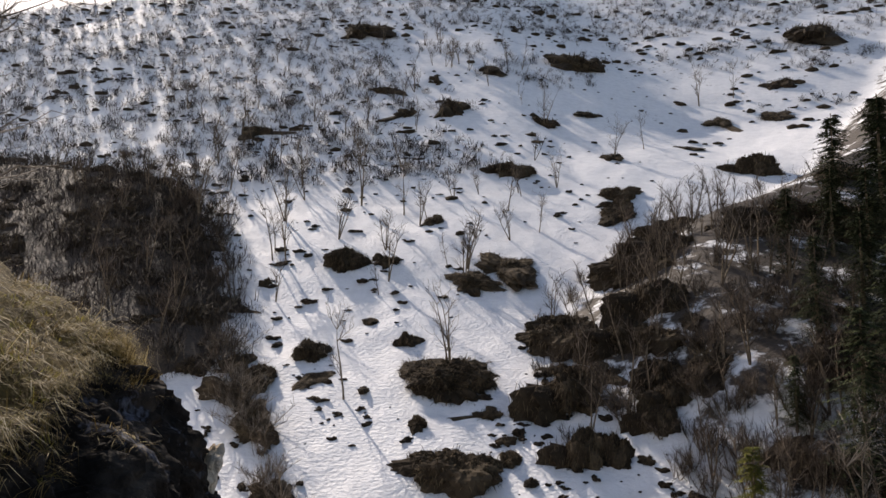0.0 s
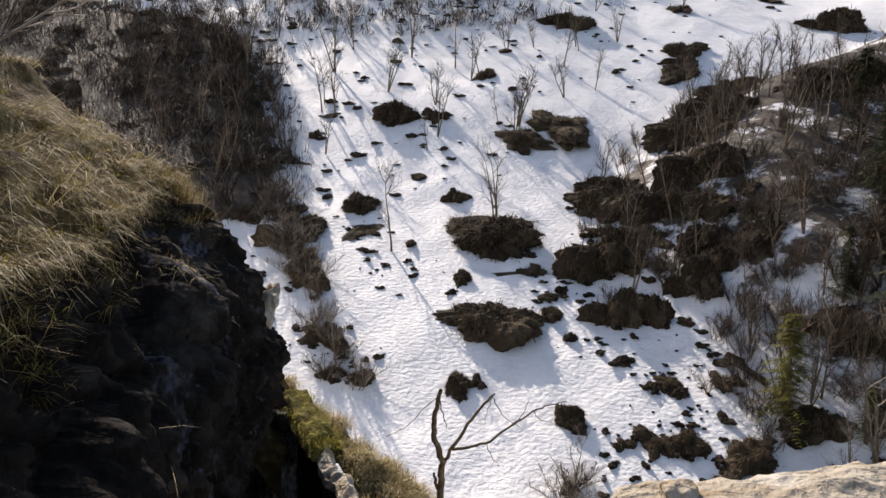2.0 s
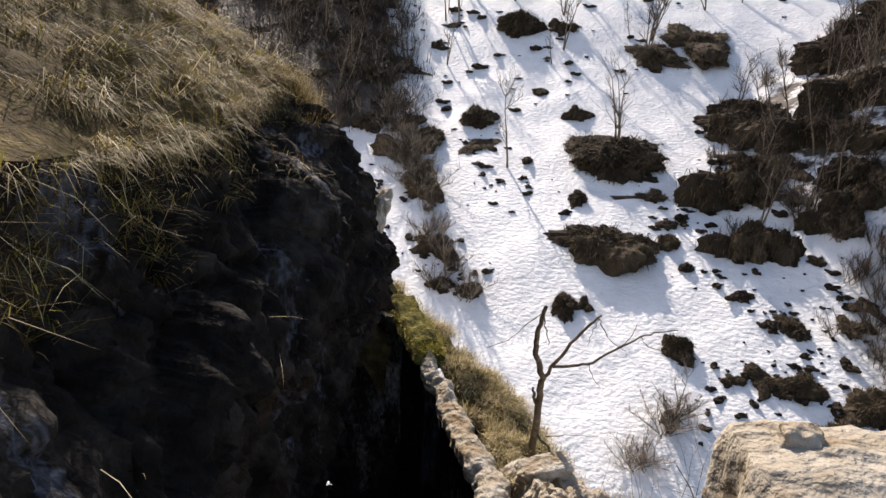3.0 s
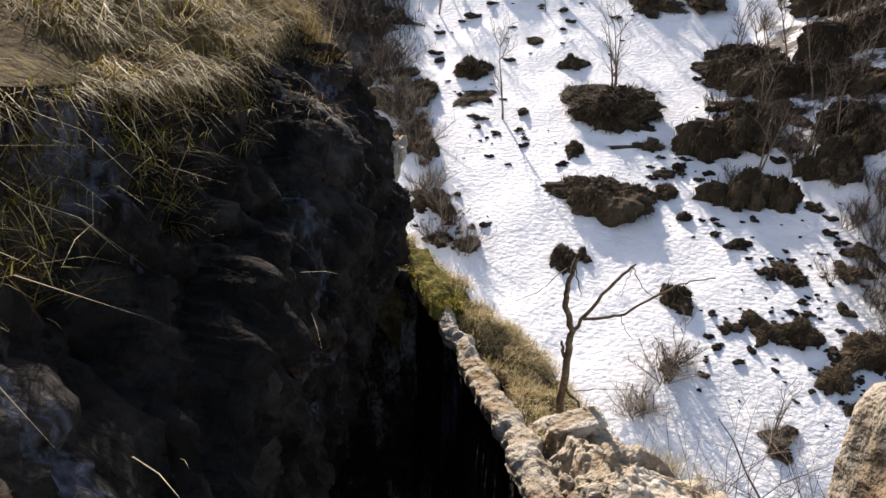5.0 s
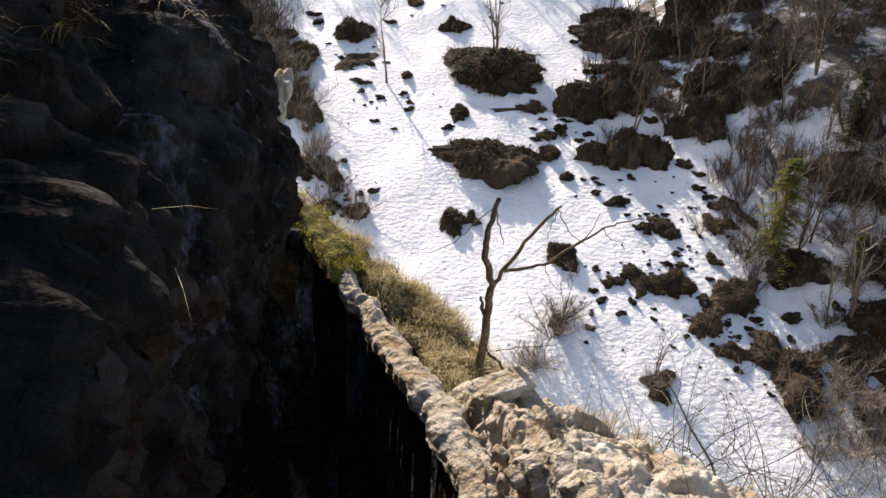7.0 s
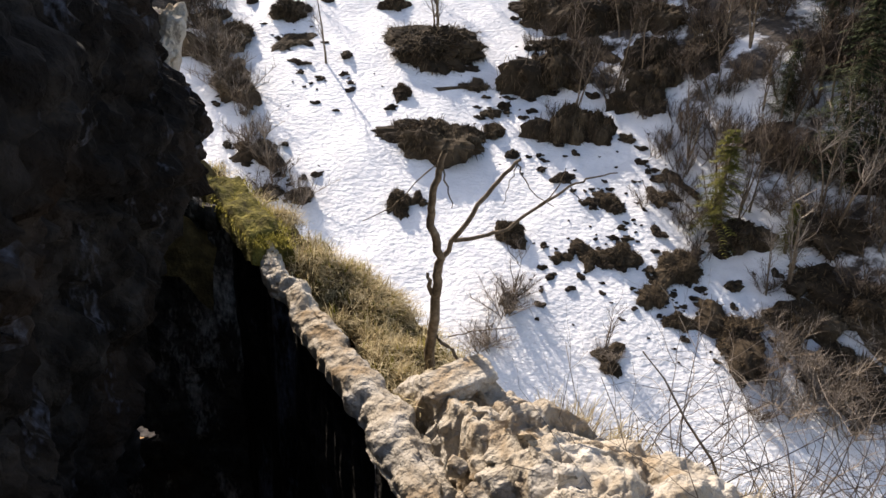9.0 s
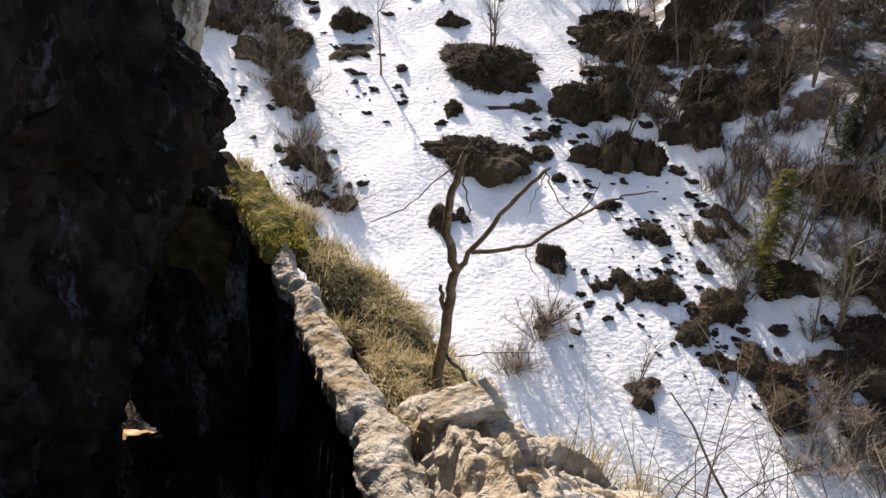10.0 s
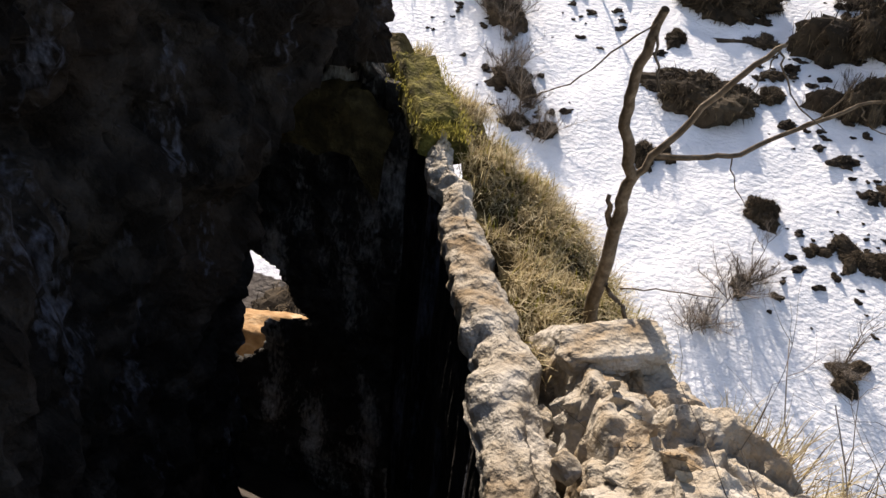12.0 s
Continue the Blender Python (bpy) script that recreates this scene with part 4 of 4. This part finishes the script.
def shrub(seed, stems=16, twigs=44, twig=BANKTWIG, wide=0.8):
    """A leafless bush, unit height: forking stems under a haze of fine twigs."""
    rng = random.Random(seed)
    top = empty("bare_shrub")
    stem, haze = Tubes(), Tubes()
    for _ in range(stems):
        a, lean = rng.uniform(0, 2 * math.pi), wide * rng.random() ** 0.7
        d = Vector((math.cos(a) * lean, math.sin(a) * lean, 1)).normalized()
        q = Vector((rng.gauss(0, 0.10), rng.gauss(0, 0.10), -0.05))
        pts, length = [q], rng.uniform(0.5, 0.9)
        for _ in range(4):
            d = (d + Vector((rng.gauss(0, 0.18), rng.gauss(0, 0.18), rng.gauss(0.02, 0.1)))).normalized()
            q = q + d * length / 4
            pts.append(q)
        stem.tube(pts, 0.009, 0.003, 3)
        for _ in range(twigs):
            k = rng.uniform(0.7, 4.0)
            o = pts[int(min(k, 3.99))].lerp(pts[int(min(k, 3.99)) + 1], k % 1)
            w = (d * 0.5 + Vector((rng.gauss(0, 0.6), rng.gauss(0, 0.6), rng.gauss(0.25, 0.4)))).normalized()
            tip = o + w * rng.uniform(0.08, 0.30)
            haze.blade(o, tip, rng.uniform(0.0018, 0.0042), rng.uniform(-0.1, 0.15))
    stem.make("stem_clump", BARK, top)
    haze.make("crown", twig, top)
    return tagged(top, "leafless brown shrub among snow patches", "shrub", "bare shrubs on the bank")


shrubs = [shrub(31, 16, 46, TWIG, 1.2), shrub(32, 14, 60, BANKTWIG, 1.0), shrub(33, 18, 50, TWIG, 1.3)]
thin_shrubs = [shrub(34, 16, 52), shrub(35, 12, 44, BANKTWIG, 1.0), shrub(36, 16, 60, DARKTWIG)]
spots = [(-12, 63.5, 4.6), (-15.5, 64.5, 4), (-22, 79, 6.5), (-25, 85, 6), (-17.5, 70, 4.5), (29, 44.5, 6), (32, 46, 6), (27.5, 47.5, 4.5), (33, 43, 6), (30, 49, 5), (26, 44, 3), (7.2, 51.8, 4.2), (5.4, 48.6, 3.6), (7.9, 53.5, 3.6), (4.6, 48.2, 3.0), (15, 48.2, 2.4),
         (-29, 93, 5), (-27, 90, 5.5), (-25.5, 87.5, 5), (-26.5, 85, 4), (-23.5, 83, 4.5), (-22, 79.5, 4), (-20, 75.5, 3.6), (-18.5, 72, 4), (-16, 69, 3.5), (-14.5, 67, 3.5), (-30, 98, 5.5)]
fresh = list(thin_shrubs)
for _ in range(105):
    y = 44 + 95 * rng.random() ** 1.4
    spots.append((float(bank_edge(y)) - 1 + 46 * rng.random() ** 1.4, y, rng.uniform(2.0, 4.5)))
for _ in range(45):
    y = rng.uniform(48, 86)
    spots.append((float(bank_edge(y)) + rng.uniform(3, 30), y, rng.uniform(3.0, 6)))
for _ in range(70):
    y = rng.uniform(56, 92)
    spots.append((max(float(bank_edge(y)) + 8, 34) + rng.uniform(0, 30), y, rng.uniform(3.0, 6)))
for _ in range(34):
    y = rng.uniform(90, 172)
    spots.append((float(west_edge(y)) - rng.uniform(-2, 6), y, rng.uniform(3.0, 6.5)))
for i, (x, y, h) in enumerate(spots):
    near_one = i < 27 or y < 56
    kinds = shrubs if near_one else thin_shrubs
    put(kinds[i % 3], x, y, (h * 1.2, h * 1.2, h), i * 2.3, 0.0, i < 3 or kinds[i % 3] in fresh)
    if kinds[i % 3] in fresh:
        fresh.remove(kinds[i % 3])

clumps = [tagged(new("heather_clump", hummock_mesh(sd, DARKTURF, 4, 8, 0.33, 0.2)), "small dark clump poking through the snow", "clump", "dark clumps in the snow") for sd in (6.6, 3.2, 8.8)]
count, far_verts, far_faces = 0, [], []
while count < 230:
    y = 60 + 150 * rng.random()
    x = rng.uniform(-0.36, 0.24) * y
    thick = 0.5 + 0.9 * vnoise(x / 16, y / 16, 3) + 0.5 * smooth(100, 140, y) * smooth(10, -20, x) - 0.55 * smooth(22, 8, abs(x + 2 - 0.1 * (y - 60))) * smooth(85, 60, y)
    if rng.random() > thick * 0.8:
        continue
    w = 0.3 + 1.1 * rng.random() ** 1.6
    if count < 3 or y < 86:
        put(clumps[count % 3], x, y, (w * 1.15, w * 0.9, w * 0.85), count, 0.1, count < 3)
    else:
        m = Matrix.LocRotScale(on_land(x, y, -0.07 * w), Euler((0, 0, count)), Vector((w * 1.4, w, w * 0.7)))
        base = len(far_verts)
        far_verts += [m @ v.co for v in clumps[count % 3].data.vertices]
        far_faces += [[base + i for i in p.vertices] for p in clumps[count % 3].data.polygons]
    count += 1
tagged(mesh_ob("far_heather", far_verts, far_faces, DARKTURF, None, "", False), "dark heather clumps dotted over the snow slope", "heather", kind="stuff")


for k in range(95):
    y = 46 + 60 * rng.random() ** 1.2
    x = float(bank_edge(y)) + rng.gauss(-1.5, 3.2)
    w = 0.25 + 1.0 * rng.random() ** 1.8
    put(clumps[k % 3], x, y, (w * 1.15, w * 0.9, w * 0.85), k * 2.1, 0.1)


# knots of clumps at the foot of the bank and along the west side of the snow
knots = [(18.7, 66.8, 8), (18.9, 60.5, 16), (14, 58.6, 6), (22.1, 55.2, 18), (20.5, 52.2, 9), (22.1, 71, 6), (7.6, 79.9, 9), (-13.5, 66.6, 9), (-18, 70.6, 9), (-13.7, 81.9, 7), (-27, 77.8, 6),
         (-17.7, 90.9, 6), (-8.2, 85.4, 5), (11.6, 70.8, 4), (15.5, 54, 3), (24, 51.1, 8), (10.5, 56.5, 5), (9.5, 54, 4)]
for kx, ky, many in knots:
    for k in range(int(many * 1.7)):
        w = 0.16 + 0.62 * rng.random() ** 1.7
        put(clumps[k % 3], kx + rng.gauss(0, 1.7), ky + rng.gauss(0, 2.0), (w * rng.uniform(0.9, 1.4), w * 0.9, w * rng.uniform(0.7, 1.1)), rng.uniform(0, 6), 0.1)


def west_thicket():
    """Dense leafless scrub over the shaded west side, past counting."""
    rs, tb = random.Random(57), Tubes()
    for _ in range(1500):
        y = 90 + 106 * rs.random()
        x = float(west_edge(y)) + 1 - 75 * rs.random() ** 1.3
        x, y = x + rs.gauss(0, 2.5), y + rs.gauss(0, 3)
        if vnoise(x / 9, y / 9, 41) < -0.3 + 0.5 * rs.random() - 0.35:
            continue
        base, h = on_land(x, y), rs.uniform(1.5, 6.5)
        for _ in range(48):
            o = base + Vector((rs.gauss(0, 0.26 * h), rs.gauss(0, 0.26 * h), rs.uniform(-0.05, 0.5) * h))
            d = Vector((rs.gauss(0, 0.5), rs.gauss(0, 0.5), rs.uniform(0.1, 1.0)))
            tb.blade(o, o + d * h * rs.uniform(0.2, 0.5), 0.011 * h * rs.uniform(0.5, 1.4), 0.1)
    return tagged(tb.make("west_thicket", DARKTWIG), "dense dark leafless scrub on the shaded side of the gully", "scrub", kind="stuff")


west_thicket()


def far_scrub():
    """Leafless bushes high on the mountainside, past counting."""
    rs, tb = random.Random(55), Tubes()
    for _ in range(8500):
        y = 165 + 250 * rs.random() ** 1.05
        x = rs.uniform(-0.75, 0.75) * y
        side = x / y
        thick = vnoise(x / 40, y / 16, 8) + 0.5 * vnoise(x / 11, y / 7, 4) - 0.02
        thick += 0.8 * float(smooth(0.02, -0.3, side)) + 0.25 * float(smooth(300, 350, y)) - 0.6 * float(smooth(-0.05, 0.25, side) * smooth(270, 215, y))
        if thick < rs.uniform(-0.08, 0.3):
            continue
        base, h = on_land(x, y), rs.uniform(1.4, 5.6)
        wide = rs.uniform(0.35, 1.0)
        for _ in range(36):
            d = Vector((rs.gauss(0, 0.6), rs.gauss(0, 0.6), rs.uniform(0.05, 1.0)))
            o = base + Vector((rs.gauss(0, 0.28 * h * wide), rs.gauss(0, 0.28 * h * wide), rs.uniform(-0.1, 0.35) * h))
            tb.blade(o, o + d * h * rs.uniform(0.2, 0.6), 0.017 * h * rs.uniform(0.5, 1.4), 0.1)
    return tagged(tb.make("far_scrub", DARKTWIG), "grey-brown leafless scrub scattered over the upper slope", "scrub", kind="stuff")


far_scrub()


def far_tussocks():
    """Low dark cushions of heath melting out of the snow, past counting."""
    rs, verts, faces = random.Random(58), [], []
    bm = bmesh.new()
    bmesh.ops.create_icosphere(bm, subdivisions=1, radius=1)
    unit, tri = [v.co.copy() for v in bm.verts], [[v.index for v in f.verts] for f in bm.faces]
    bm.free()
    for _ in range(2600):
        y = 135 + 280 * rs.random() ** 0.9
        x = rs.uniform(-0.7, 0.75) * y
        thick = vnoise(x / 26, y / 12, 31) + 0.5 * vnoise(x / 8, y / 5, 33) + 0.12 - 0.22 * float(smooth(0.02, 0.25, x / y) * smooth(260, 200, y))
        if thick < rs.uniform(-0.1, 0.45) or x > float(bank_edge(y)):
            continue
        w = (0.3 + 1.3 * rs.random() ** 2.2) * (0.4 + y / 260)
        base, k, turn = on_land(x, y), len(verts), rs.uniform(0, 6.3)
        ca, sa = math.cos(turn * 0.1), math.sin(turn * 0.1)
        for c in unit:
            c = c * rs.uniform(0.6, 1.25)
            verts.append(base + Vector(((c.x * ca - c.y * sa) * w * 1.3, (c.x * sa + c.y * ca) * w, c.z * w * 0.6)))
        faces += [[k + i for i in f] for f in tri]
    return tagged(mesh_ob("far_tussocks", verts, faces, TURF), "low dark heath cushions scattered over the snow slope", "heath", kind="stuff")


far_tussocks()


def conifer(seed, mat, name="conifer", tiers=46, boughs=5):
    rng = random.Random(seed)
    top = empty(name)
    trunk, tb = Tubes(), Tubes()
    trunk.tube([Vector((0, 0, -0.03)), Vector((0, 0, 0.5)), Vector((0, 0, 1.0))], 0.022, 0.003, 6)
    for k in range(tiers):
        z = 0.06 + 0.92 * (k / tiers)
        reach = 0.24 * (1 - z) ** 0.8 + 0.02
        for _ in range(boughs):
            a = rng.uniform(0, 2 * math.pi)
            p0 = Vector((0, 0, z))
            L = reach * rng.uniform(0.35, 1.5)
            tip = Vector((math.cos(a) * L, math.sin(a) * L, z - 0.35 * L + rng.uniform(-0.01, 0.02)))
            for s in range(9):
                q = p0.lerp(tip, (s + 1) / 9)
                for sgn in (-1, 1):
                    d = Vector((math.cos(a + sgn * 0.9), math.sin(a + sgn * 0.9), rng.uniform(-0.5, 0.1)))
                    tb.blade(q, q + d * 0.045 * rng.uniform(0.6, 1.4), 0.006, 0.1)
    trunk.make("trunk", BARK, top)
    tb.make("crown", mat, top)
    return tagged(top, "dark green conifer on the wooded bank", "tree")


con = conifer(41, NEEDLE)
put(con, 65.5, 112.5, (21, 21, 21), 0, 0, True)
for x, y, h in ((72.4, 111, 24), (60, 104, 14), (69, 103, 17), (77, 118, 22), (39, 63.5, 17), (46, 70, 15), (52, 84, 14), (43, 61, 13), (50, 74, 16), (36, 70, 8), (47, 66, 18), (55, 78, 19), (44, 80, 13), (58, 92, 17), (50, 98, 13)):
    put(con, x, y, (h, h, h), x, 0)
ycon = conifer(43, YELLOWNEEDLE, "young_conifer", 28, 6)
tagged(ycon, "yellow-green young conifer on the wooded bank", "tree")
put(ycon, 27.4, 61, (11, 11, 10.5), 0, 0, True)
put(ycon, 33, 58, (5, 5, 5), 1, 0)


# ---- brambles below the ledge ----
def bramble():
    rs = random.Random(61)
    o = Vector((1.0, 3.5, -2.3))
    tangle = Tubes()
    for k in range(240):
        p = Vector((rs.uniform(-0.45, 2.0), rs.uniform(-0.9, 0.45), 0.0))
        p.z = -0.05 - 0.22 * p.x - 0.2 * p.y + rs.uniform(-0.2, 0.1)
        a = rs.uniform(0, 2 * math.pi)
        branch(tangle, rs, p + o, Vector((math.cos(a), math.sin(a) * 0.6, rs.uniform(0.5, 1.6))).normalized(), rs.uniform(0.3, 0.75), 0.0038, 2, 3, 0.5, -0.06)
    tagged(tangle.make("bramble_tangle", TWIG), "tangle of bare grey-brown brambles below the ledge", "bramble", kind="stuff")
    top = empty("bramble_cane", o)
    tb = Tubes()
    pts = [Vector(p) - o for p in ((1.04, 3.3, -2.35), (0.95, 3.42, -2.12), (0.84, 3.52, -1.98), (0.77, 3.66, -1.86), (0.68, 3.75, -1.77))]
    tb.tube(pts, 0.008, 0.0035, 5)
    tb.make("stem", BARK, top)
    return tagged(top, "thick dark bramble cane leaning over the ledge", "bramble")


bramble()


# ---- bare tree rooted behind the cliff crown ----
edge_tree = bare_tree(17, 4, 3, 5, 0.3)
edge_tree.matrix_basis = pose(-5.55, 6.5, 0.35, 0, 0, 40)
edge_tree.scale = (5.4, 5.4, 4.6)
tagged(edge_tree, "dark leafless many-stemmed tree behind the grassy crown", "tree")
